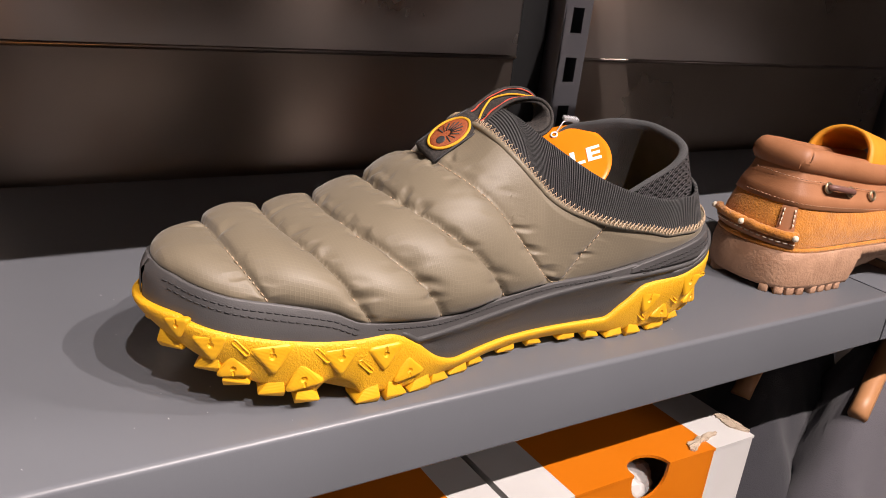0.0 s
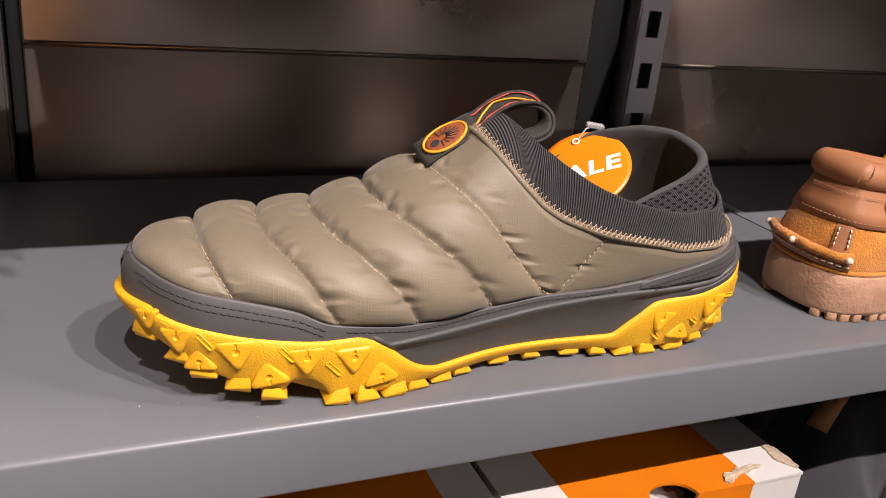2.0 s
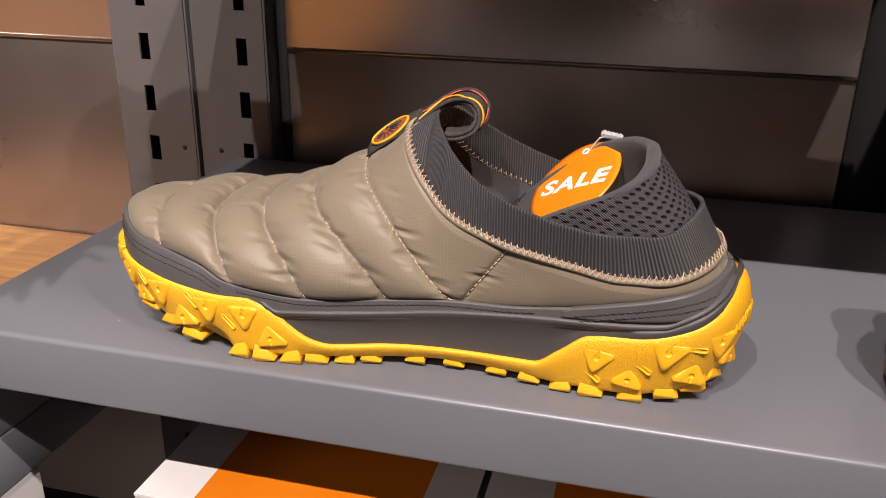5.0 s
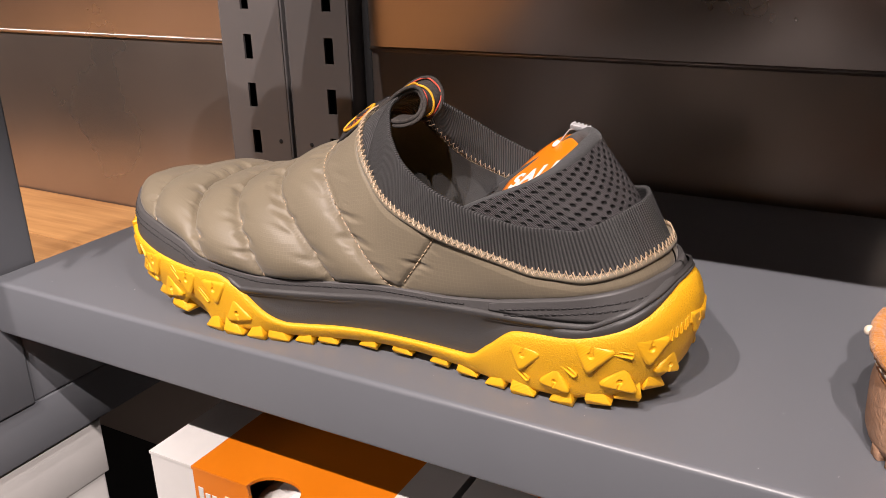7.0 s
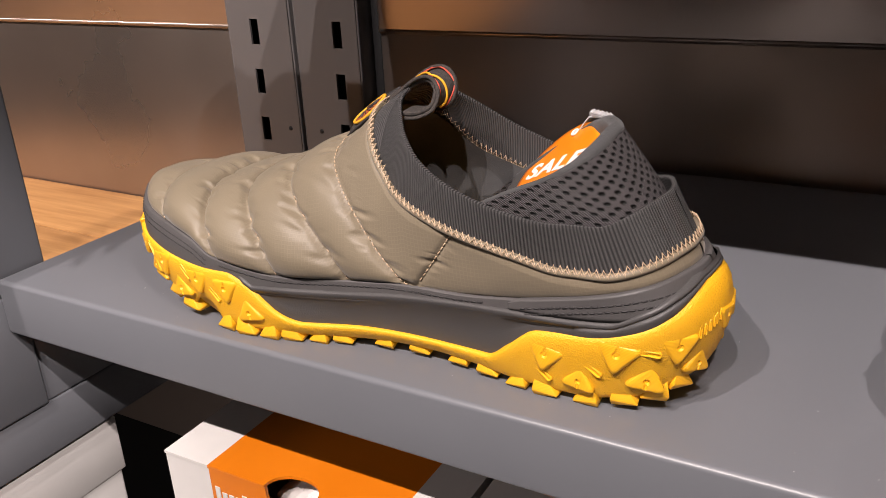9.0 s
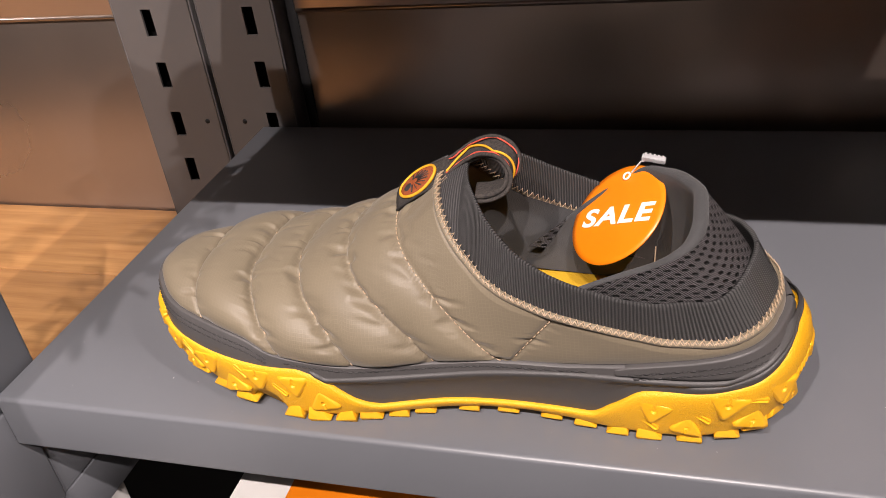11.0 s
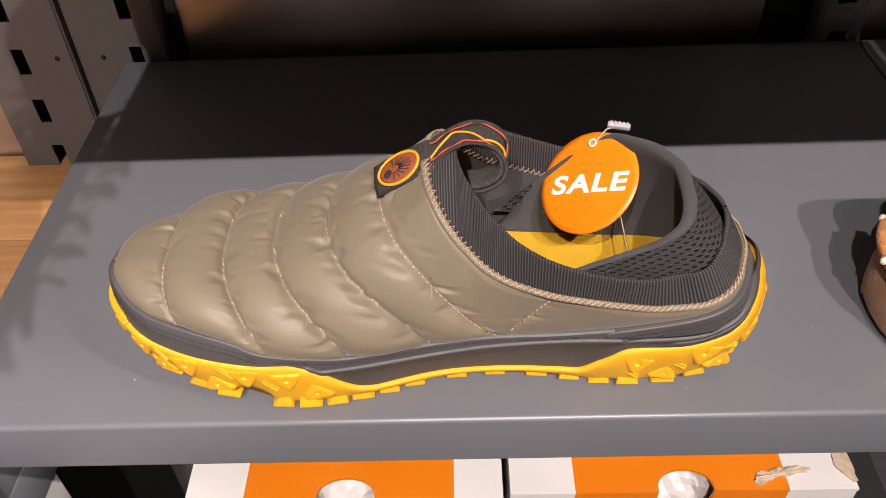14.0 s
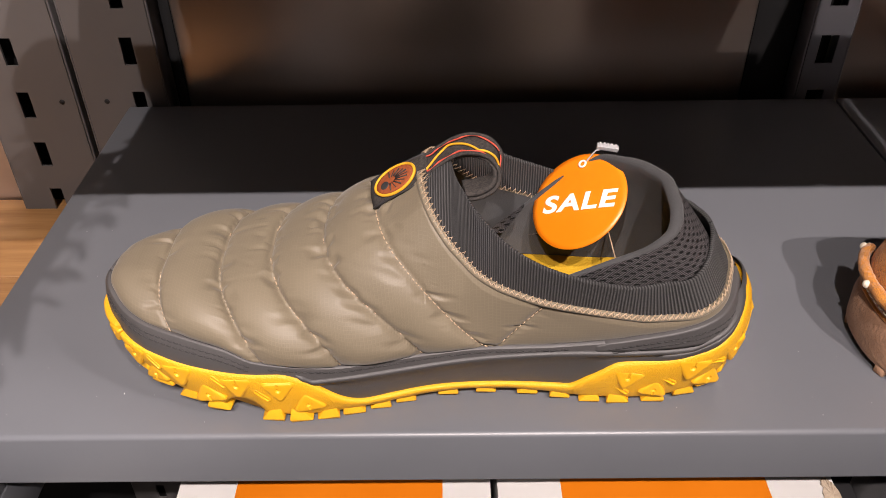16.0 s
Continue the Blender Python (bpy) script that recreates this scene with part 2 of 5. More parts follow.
# ---- the shop bay: shelf, uprights, back panels ----
def shelf_unit(x0, x1, label, y1=0.3155, z=SHELF_Z):
    """A folded steel shelf: flat top, front lip bent down and in, side flanges."""
    t, lip, r = 0.0012, 0.0328, 0.0026
    prof = [(y1, z - 0.03), (y1, z)]
    for k in range(7):
        a = math.pi / 2 * k / 6
        prof.append((r - 0.003 - r * math.sin(a), z - r + r * math.cos(a)))
    for k in range(5):
        a = math.pi / 2 * k / 4
        prof.append((-0.003 + 0.002 - 0.002 * math.cos(a), z - lip + 0.002 - 0.002 * math.sin(a)))
    prof += [(0.014, z - lip), (0.014, z - lip + t), (0.004, z - lip + t), (0.004, z - 0.003), (y1 - t, z - 0.003), (y1 - t, z - 0.03)]
    xs = [x0, x0 + 0.0015, x1 - 0.0015, x1]
    vs, n = [], len(prof)
    cy, cz = 0.157, z - 0.012
    for i, x in enumerate(xs):
        k = 0.9985 if i in (0, 3) else 1.0
        vs += [(x, y if i in (1, 2) else cy + (y - cy) * k, zz if i in (1, 2) else zz - 0.0006 * (zz > z - 0.001)) for y, zz in prof]
    fs = [(i * n + j, i * n + (j + 1) % n, (i + 1) * n + (j + 1) % n, (i + 1) * n + j) for i in range(3) for j in range(n)]
    fs += [tuple(range(n))[::-1], tuple(3 * n + j for j in range(n))]
    ob = empty("shelf", label, "shelf", "display shelves")
    deck = mesh_part("shelf_deck", vs, fs, STEEL, ob)
    deck.data.polygons.foreach_set("use_smooth", [True] * len(deck.data.polygons))
    deck.data.set_sharp_from_angle(angle=radians(40))
    for xa, xb in ((x0 + 0.002, x0 + 0.0035), (x1 - 0.0035, x1 - 0.002)):
        part("side_flange", box_bm((xa, 0.006, z - 0.031), (xb, y1 - 0.002, z - 0.0035)), STEEL, ob)
    return ob


shelf_unit(-0.2560, 0.2720, "grey powder-coated steel shelf holding the padded slip-on shoe")
shelf_unit(0.2740, 0.8000, "grey powder-coated steel shelf of the next bay")


def upright(x0, x1, slot_x, phase, label, sw=0.0090, paint=None):
    """A slotted steel post: punched face with real slots, folded sides."""
    y, depth, z0, z1, pitch, sh = 0.3175, 0.026, 0.0, 1.75, 0.0425, 0.0214
    paint = paint or UPRIGHT
    ob = empty("upright", label, "upright", "slotted posts")
    bm = bmesh.new()
    xs = [x0, slot_x, slot_x + sw, x1]
    zs = [z0]
    k = math.ceil((z0 - phase) / pitch)
    while phase + k * pitch + 0.001 < z1:
        top = phase + k * pitch
        if top - sh > z0:
            zs += [top - sh, top]
        k += 1
    zs.append(z1)
    grid = [[bm.verts.new((x, y, z)) for z in zs] for x in xs]
    back = [[bm.verts.new((x, y + 0.002, z)) for z in zs] for x in xs]
    for i in range(3):
        for j in range(len(zs) - 1):
            if i == 1 and j % 2 == 1:
                for a, b in (((i, j), (i + 1, j)), ((i + 1, j), (i + 1, j + 1)), ((i + 1, j + 1), (i, j + 1)), ((i, j + 1), (i, j))):
                    bm.faces.new((grid[a[0]][a[1]], grid[b[0]][b[1]], back[b[0]][b[1]], back[a[0]][a[1]]))
                continue
            bm.faces.new((grid[i][j], grid[i + 1][j], grid[i + 1][j + 1], grid[i][j + 1]))
            bm.faces.new((back[i][j], back[i][j + 1], back[i + 1][j + 1], back[i + 1][j]))
    part("slotted_face", bm, paint, ob)
    for xa, xb in ((x0 - 0.002, x0), (x1, x1 + 0.002)):
        part("folded_side", box_bm((xa, y + 0.0003, z0), (xb, y + depth, z1), 0.0007, 1), paint, ob)
    # near-black sheet puts the shade inside the post into colour behind the slots
    part("slot_shade_backing", box_bm((x0 + 0.002, y + depth - 0.002, z0), (x1 - 0.002, y + depth - 0.001, z1)), SHADE_BLACK, ob)
    return ob


post_left = upright(-0.3625, -0.2960, -0.3385, 1.1010, "grey slotted steel upright post with a row of rectangular holes")
post_twin = upright(-0.2885, -0.2275, -0.2515, 1.1005, "grey slotted steel upright post beside its twin")
SILVER = grainy("silver_grey_lacquer", (0.26, 0.255, 0.28), (0.30, 0.295, 0.32), 0.42, metal=0.75, big=6, small=1500, bump=0.1, dist=0.0002)
upright(0.2440, 0.2715, 0.2513, 1.0955, "silver grey slotted steel upright post at the end of the shelf", 0.0125, SILVER)
upright(0.8100, 0.8390, 0.8180, 1.0960, "silver grey slotted steel upright post of the next bay", 0.0125, SILVER)


# near-black discs on the face stand in for the shade inside screw holes
for sx_ in (-0.3062, -0.2722):
    for k in range(-2, 4):
        v, f = tube([(sx_, 0.3171, 1.0078 + 0.1700 * k), (sx_, 0.3183, 1.0078 + 0.1700 * k)], 0.0020, 10)
        mesh_part("screw_hole_shade", v, f, SHADE_BLACK, post_left if sx_ < -0.30 else post_twin)


def back_panel(name, x0, x1, z0, z1):
    """Tall metal sheets that overlap at a folded horizontal seam."""
    zj = 1.0912
    ob = part(name, box_bm((x0, 0.3345, z0), (x1, 0.3405, zj), 0.0015, 2), PANEL, None)
    tagged(ob, "dark bronze metal back panel with a soft sheen", "panel", kind="structure")
    up = part(name, box_bm((x0, 0.3315, zj - 0.0015), (x1, 0.3375, z1), 0.0018, 2), PANEL, None)
    tagged(up, "dark bronze metal back panel with a folded lower edge", "panel", kind="structure")
    v, f = tube([(x0 + 0.001, 0.3318, zj + 0.0012), (x1 - 0.001, 0.3318, zj + 0.0012)], 0.0014, 10)
    mesh_part("rolled_edge", v, f, PANEL, up)


back_panel("wall_back_1", -0.2160, 0.2080, 0.6, 1.75)
# flanges coloured near-black: the shade of the gap beside the posts is painted in
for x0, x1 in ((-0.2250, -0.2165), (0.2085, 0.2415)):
    tagged(part("post_flange", box_bm((x0, 0.3360, 0.0), (x1, 0.3450, 1.75), 0.001, 1), SHADE_BLACK, None), "steel flange between post and back panel, coloured black for shade", "flange", "post flanges")
back_panel("wall_back_2", 0.2740, 0.7925, 0.6, 1.75)
back_panel("wall_back_3", -2.2, -0.3650, 0.6, 1.75)
back_panel("wall_back_4", 0.8505, 1.9, 0.6, 1.75)
# the deep shade below the shelf is painted as a near-black panel
tagged(part("wall_low", box_bm((-1.35, 0.352, 0.0), (1.9, 0.362, 1.0)), SHADE_BLACK, None), "panel behind the lower shelves, coloured black for the shade there", "panel", kind="structure")

# room shell: floor, ceiling and plain walls that close the shop
FLOOR = grainy("shop_floor_concrete", (0.045, 0.042, 0.04), (0.07, 0.064, 0.06), 0.45, big=2, small=300)
PLASTER = grainy("shop_wall_paint", (0.28, 0.26, 0.24), (0.34, 0.315, 0.29), 0.8, big=2, small=200)
CEIL = grainy("shop_ceiling_paint", (0.10, 0.095, 0.09), (0.13, 0.125, 0.12), 0.85, big=2, small=200)
for name, lo, hi, mt, lab in (
    ("floor", (-3.0, -3.2, -0.05), (3.0, 0.7, 0.0), FLOOR, "polished grey concrete shop floor"),
    ("ceiling", (-3.0, -3.2, 3.1), (3.0, 0.7, 3.15), CEIL, "dark painted shop ceiling"),
    ("wall_north", (-3.0, 0.62, 0.0), (3.0, 0.7, 3.1), PLASTER, "plain painted wall behind the fixtures"),
    ("wall_south", (-3.0, -3.25, 0.0), (3.0, -3.2, 3.1), PLASTER, "plain painted wall of the shop"),
    ("wall_west", (-3.05, -3.2, 0.0), (-3.0, 0.7, 3.1), PLASTER, "plain painted wall of the shop"),
    ("wall_east", (3.0, -3.2, 0.0), (3.05, 0.7, 3.1), PLASTER, "plain painted wall of the shop")):
    tagged(part(name, box_bm(lo, hi), mt, None), lab, name.split("_")[0], kind="structure")

# the unseen shelf above shades the rear of this one; its rear corners are cut to let light onto the posts
for xa, xb, ra, rb in ((-0.2560, 0.2720, -0.2240, 0.2420), (0.2740, 0.8000, 0.2745, 0.7990)):
    high = shelf_unit(xa, xb, "grey powder-coated steel shelf above the shoes", y1=0.115, z=SHELF_Z + 0.2656)
    part("rear_deck", box_bm((ra, 0.1155, SHELF_Z + 0.2626), (rb, 0.3155, SHELF_Z + 0.2656), 0.0005, 1), STEEL, high)

# grey divider at the end of the bay
div = empty("divider", "grey painted steel divider at the end of the shelf", "divider")
div.location = (-0.266, 0.0, 0.882)
part("divider_panel", box_bm((-0.2745, -0.42, 0.992), (-0.2575, 0.029, 1.255), 0.002), STEEL, div)
part("divider_foot", box_bm((-0.2745, -0.42, 0.917), (-0.2575, 0.0105, 0.9918), 0.002), STEEL, div)
part("side_bracket", box_bm((-0.2735, -0.42, 0.882), (-0.2600, 0.3155, 0.9168), 0.0015), STEEL, div)
part("bracket_web", box_bm((-0.2735, 0.0108, 0.9170), (-0.2600, 0.3155, 0.9695), 0.0015), STEEL, div)
WOOD, nt_, p_ = shader("oiled_oak")
g_ = noise_tex(nt_, 9, 6, 0.6, stretch=(1.0, 14.0, 14.0))
nt_.links.new(ramp(nt_, g_, (0.34, 0.16, 0.052), (0.50, 0.27, 0.10), 0.3, 0.7), p_.inputs["Base Color"])
bumped(nt_, p_, g_, 0.2, 0.0006)
p_.inputs["Roughness"].default_value = 0.5
oak = empty("wooden_platform", "warm oak display platform in the next bay", "platform")
oak.location = (-0.83, 0.0, 0.868)
for k in range(-3, 4):
    part("plank", box_bm((-2.2, -0.0840 + k * 0.1042, 0.8735 + 0.0004 * (k % 2)), (-0.2765, -0.0840 + k * 0.1042 + 0.1035, 0.9110 + 0.0004 * (k % 2)), 0.0012), WOOD, oak)
# dust and small scuffs on the shelf
drn = random.Random(21)
vs, fs = [], []
for k in range(70):
    x, y, r, a = drn.uniform(-0.25, 0.26), drn.uniform(0.004, 0.19), drn.uniform(0.00007, 0.00022), drn.uniform(0, 3.1)
    lng = drn.choice((1, 1, 1, 3.5))
    o = len(vs)
    for q in range(6):
        w = q * math.pi / 3
        px, py = r * lng * math.cos(w), r * math.sin(w)
        vs.append((x + px * math.cos(a) - py * math.sin(a), y + px * math.sin(a) + py * math.cos(a), SHELF_Z + 0.00015))
    vs.append((x, y, SHELF_Z + 0.0004))
    fs += [(o + q, o + (q + 1) % 6, o + 6) for q in range(6)]
tagged(mesh_part("dust_specks", vs, fs, WHITE_CARD, None), "tiny pale dust specks on the grey shelf", "dust", kind="stuff")


# ---- the padded slip-on shoe ----
Z0 = 1.0


def closed_outline(ctrl, n):
    """A closed smooth curve through control points, evenly resampled; runs along the near side from toe to heel and back."""
    c = np.array(ctrl)
    pts = []
    m = len(c)
    for i in range(m):
        p0, p1, p2, p3 = c[i - 1], c[i], c[(i + 1) % m], c[(i + 2) % m]
        for t in np.linspace(0, 1, 40, endpoint=False):
            pts.append(0.5 * (2 * p1 + (p2 - p0) * t + (2 * p0 - 5 * p1 + 4 * p2 - p3) * t * t + (3 * p1 - p0 - 3 * p2 + p3) * t**3))
    pts = np.array(pts)
    seg = np.linalg.norm(np.diff(np.vstack([pts, pts[:1]]), axis=0), axis=1)
    s = np.concatenate([[0], np.cumsum(seg)])
    loop = np.vstack([pts, pts[:1]])
    w = np.linspace(0, s[-1], n, endpoint=False)
    return np.stack([np.interp(w, s, loop[:, 0]), np.interp(w, s, loop[:, 1])], 1)


def normals_of(o):
    d = np.roll(o, -1, 0) - np.roll(o, 1, 0)
    d /= np.linalg.norm(d, axis=1)[:, None]
    return np.stack([d[:, 1], -d[:, 0]], 1)


SOLE = closed_outline([(-0.1762, 0.0485), (-0.1742, 0.0385), (-0.1678, 0.0285), (-0.1545, 0.0168), (-0.1290, 0.0070), (-0.0960, 0.0028), (-0.0650, 0.0040),
                       (-0.0200, 0.0098), (0.0250, 0.0104), (0.0600, 0.0082), (0.0870, 0.0078), (0.1065, 0.0124), (0.1200, 0.0260), (0.1250, 0.0450),
                       (0.1195, 0.0640), (0.1050, 0.0765), (0.0850, 0.0835), (0.0500, 0.0880), (0.0000, 0.0935), (-0.0500, 0.1005), (-0.0900, 0.1030),
                       (-0.1220, 0.0985), (-0.1450, 0.0880), (-0.1630, 0.0740), (-0.1732, 0.0600)], 520)
SOLE_N = normals_of(SOLE)


def band_y(o):
    """Near and far y of an outline as functions of x."""
    i0, i1 = int(np.argmin(o[:, 0])), int(np.argmax(o[:, 0]))
    a = np.arange(i0, i1 + 1) if i1 > i0 else np.arange(i0, i1 + len(o) + 1)
    b = np.arange(i1, i0 + len(o) + 1) if i0 < i1 else np.arange(i1, i0 + 1)
    near, far = o[a % len(o)], o[b % len(o)][::-1]
    return (lambda x: np.interp(x, near[:, 0], near[:, 1])), (lambda x: np.interp(x, far[:, 0], far[:, 1]))


BODY_O = SOLE - SOLE_N * (0.0045 + 0.0015 * np.clip((-0.15 - SOLE[:, :1]) / 0.02, 0, 1) + 0.0062 * np.clip((SOLE[:, :1] - 0.090) / 0.030, 0, 1) ** 1.4)
NEAR_Y, FAR_Y = band_y(BODY_O)
BX0, BX1 = BODY_O[:, 0].min(), BODY_O[:, 0].max()

yellow_top = lambda x: spline(x, [-.1775, -.1665, -.163, -.146, -.127, -.103, -.090, -.081, -.0615, -.051, -.022, .019, .036, .0457, .058, .083, .109, .118, .1265],
                              [.0452, .0444, .0424, .0390, .0364, .0345, .0350, .0322, .0185, .0155, .0165, .0172, .0180, .0252, .0345, .0378, .0475, .0535, .0590])
lug_low = lambda x: spline(x, [-.1775, -.166, -.157, -.147, -.136, -.122, -.1, -.05, -.03, 0, .03, .05, .075, .09, .1, .11, .1265],
                           [.0335, .0262, .0215, .0165, .0122, .0080, .0044, .0041, .0052, .0060, .0058, .0045, .0041, .0062, .0085, .0115, .0180])
foot_low = lambda x: lug_low(x) + spline(x, [-.18, -.06, -.03, .03, .06, .13], [.0038, .0038, .0030, .0030, .0038, .0038]) + 0.0075 * np.clip(1 - ((x + 0.1085) / 0.0095) ** 2, 0, 1) ** 0.7
body_low = lambda x: spline(x, [-.1775, -.163, -.146, -.127, -.09, -.06, -.03, 0, .042, .07, .105, .1265],
                            [.0452, .0418, .0378, .0346, .0310, .0325, .0345, .0380, .0412, .0430, .0475, .0520])
rand_top = lambda x: spline(x, [-.1775, -.165, -.16, -.146, -.13, -.1126, -.1, -.08, -.064, -.028, 0, .023, .045, .074, .1, .1265],
                            [.0590, .0574, .0554, .0516, .0490, .0452, .0402, .0378, .0365, .0388, .0412, .0418, .0445, .0510, .0570, .0610])
ridge = lambda x: spline(x, [-.170, -.1665, -.164, -.160, -.155, -.148, -.142, -.1154, -.092, -.068, -.05, -.034, -.0255, -.0145, 0, .03, .13],
                         [.0550, .0590, .0612, .0624, .0629, .0628, .0620, .0628, .0668, .0760, .0864, .0992, .1055, .1128, .1180, .1240, .1300])
SEAM_X0, EDGE_X0 = -0.0255, -0.0145
seam_z = lambda x: np.minimum(ridge(x), spline(x, [-.0255, -.0235, -.019, -.0115, 0, .015, .0246, .052, .07, .085, .102, .1265],
                                               [.1055, .1025, .0965, .0880, .0792, .0738, .0710, .0655, .0620, .0620, .0645, .0700]))
edge_z = lambda x: np.minimum(ridge(x), spline(x, [-.0145, -.0105, -.003, .0137, .032, .047, .068, .09, .107, .1265],
                                               [.1130, .1092, .1026, .0920, .0850, .0812, .0782, .0780, .0820, .0880]))
power = lambda x: spline(x, [-.18, -.15, -.1, -.03, .03, .13], [3.4, 2.9, 2.4, 2.2, 2.6, 3.0])


def lean(x, z):
    """The heel leans forward as it rises."""
    w = np.clip((x - 0.045) / 0.07, 0, 1)
    return x - w * w * (3 - 2 * w) * 0.52 * np.clip(z - 0.05, 0, 1)


# the stretched collar and the filling below it stand away from the foot
flare = lambda x: spline(x, [-.02, -.010, -.003, .0084, .0267, .0457, .0647, .082, .13], [0, .0005, .0040, .0088, .0110, .0098, .0056, .0012, 0])


def section(x, z, sidesign):
    """Point of the upper at station x and height z, on the near (-1) or far (+1) side."""
    lo, top, n = body_low(x), ridge(x), power(x)
    yn, yf = NEAR_Y(x), FAR_Y(x)
    c, a = (yn + yf) / 2, (yf - yn) / 2
    f = np.clip((z - lo) / np.maximum(top - lo, 1e-4), 0, 1)
    n = n * np.where(np.asarray(sidesign) > 0, 1.22, 1.0)
    k = np.clip(1 - f**n, 0, 1) ** (1 / n)
    w = np.clip((z - rand_top(x)) / np.maximum(edge_z(x) - rand_top(x), 1e-4), 0, 1)
    out = flare(x) * w**1.3 * np.where(np.asarray(sidesign) < 0, 0.85, 0.4)
    return np.stack([lean(x, z), c + sidesign * (a * k + out), z], -1)


def angle_of(x, z):
    lo, top, n = body_low(x), ridge(x), power(x)
    f = np.clip((z - lo) / np.maximum(top - lo, 1e-4), 0, 1)
    return np.arcsin(f ** (n / 2))


def height_of(x, w):
    lo, top, n = body_low(x), ridge(x), power(x)
    return lo + (top - lo) * np.sin(w) ** (2 / n)


def stations(n, x0=None, x1=None, focus=()):
    x0, x1 = BX0 if x0 is None else x0, BX1 if x1 is None else x1
    w = np.linspace(0, math.pi, n)
    xs = x0 + (x1 - x0) * (1 - np.cos(w)) / 2
    for f in focus:
        xs = np.concatenate([xs, f + np.linspace(0, 1, 30) ** 2 * 0.012])
    return np.unique(np.round(np.sort(xs[(xs >= x0) & (xs <= x1)]), 6))


def half(xs, low, high, nt, sidesign, offset=0.0):
    """A strip of the upper between two height curves, with normals: arrays (nx, nt, 3)."""
    w0, w1 = angle_of(xs, np.minimum(low(xs), ridge(xs))), angle_of(xs, np.minimum(high(xs), ridge(xs)))
    w1 = np.where(high(xs) >= ridge(xs) - 1e-6, math.pi / 2, w1)
    w = w0[:, None] + (w1 - w0)[:, None] * np.linspace(0, 1, nt)[None, :]
    X = np.repeat(xs[:, None], nt, 1)
    Zz = height_of(X, w)
    P = section(X, Zz, sidesign)
    at = lambda x_, w_: section(x_, height_of(x_, np.clip(w_, 0.001, math.pi / 2)), sidesign)
    du, dv = at(X + 0.0004, w) - at(X - 0.0004, w), at(X, w + 0.012) - at(X, w - 0.012)
    N = np.cross(du, dv) * (1 if sidesign < 0 else -1)
    ln = np.linalg.norm(N, axis=2)[..., None]
    N = np.where(ln > 1e-12, N / np.maximum(ln, 1e-12), np.array([0, 0, 1.0]))
    # smooth the normals where the strip closes at the ridge
    cen = np.stack([X, np.repeat(((NEAR_Y(xs) + FAR_Y(xs)) / 2)[:, None], nt, 1), body_low(X)], -1)
    flip = (N * (P - cen)).sum(2) < 0
    N[flip] *= -1
    return P + N * offset, N, X, Zz


# quilting seams: x at the foot, x at the ridge, how late the seam sweeps towards the toe
SEAMS = [(-0.1352, -0.1440, 1.0), (-0.0962, -0.1180, 1.05), (-0.0630, -0.0945, 1.2), (-0.0278, -0.0700, 1.0), (0.0010, -0.0462, 0.72)]


def seam_x(i, x, z):
    lo, top = rand_top(x), ridge(x)
    r = np.clip((z - lo) / np.maximum(top - lo, 1e-4), 0, 1)
    if i < 5:
        a, b, late = SEAMS[i]
        return a + (b - a) * r**late
    return 0.0065 + (z - 0.044) * 0.72


def puff(x, z, seed, crease=True):
    """Height of the down filling over the base surface."""
    lines = [np.full_like(x, -0.1725)] + [seam_x(i, x, z) for i in range(5)]
    v = seam_x(5, x, z)
    lines.append(np.maximum(v, lines[5] + 0.0005))
    lines.append(np.full_like(x, 0.128))
    out = np.zeros_like(x)
    near = np.full_like(x, 1.0)
    for i in range(len(lines) - 1):
        a, b = lines[i], lines[i + 1]
        L = np.maximum(b - a, 1e-5)
        q = (x - a) / L
        inside = (q >= 0) & (q <= 1)
        q = np.clip(q, 0, 1)
        amp = np.minimum(0.0093, L * 0.272)
        if i == 5:
            amp = np.minimum(amp, 0.0032)
        if i == 6:
            amp = np.full_like(x, 0.0030)
            q = np.clip((x - a) / 0.05, 0, 1) * 0.5 + np.clip((x - a - 0.05) / 0.08, 0, 1) * 0.2
        if i == 0:
            amp, q = np.full_like(x, 0.0034), 0.25 + 0.75 * q
        shape = (1 - (2 * q - 1) ** 2) ** 0.5
        out = np.where(inside, amp * shape, out)
        near = np.where(inside, np.minimum(np.abs(x - a), np.abs(b - x)), near)
    lo, hi = rand_top(x), np.where(x < SEAM_X0, 1.0, seam_z(x))
    g0, g1 = np.clip((z - lo) / 0.013, 0, 1), np.clip((hi - z) / 0.006, 0, 1)
    out *= (1 - (1 - g0) ** 2) ** 0.5 * (g1 ** 0.5 * 0.8 + 0.2)
    top = ridge(x)
    out *= 1 - 0.8 * np.exp(-((x + 0.037) / 0.011) ** 2) * np.clip((z - top + 0.006) / 0.004, 0, 1)
    return out, near


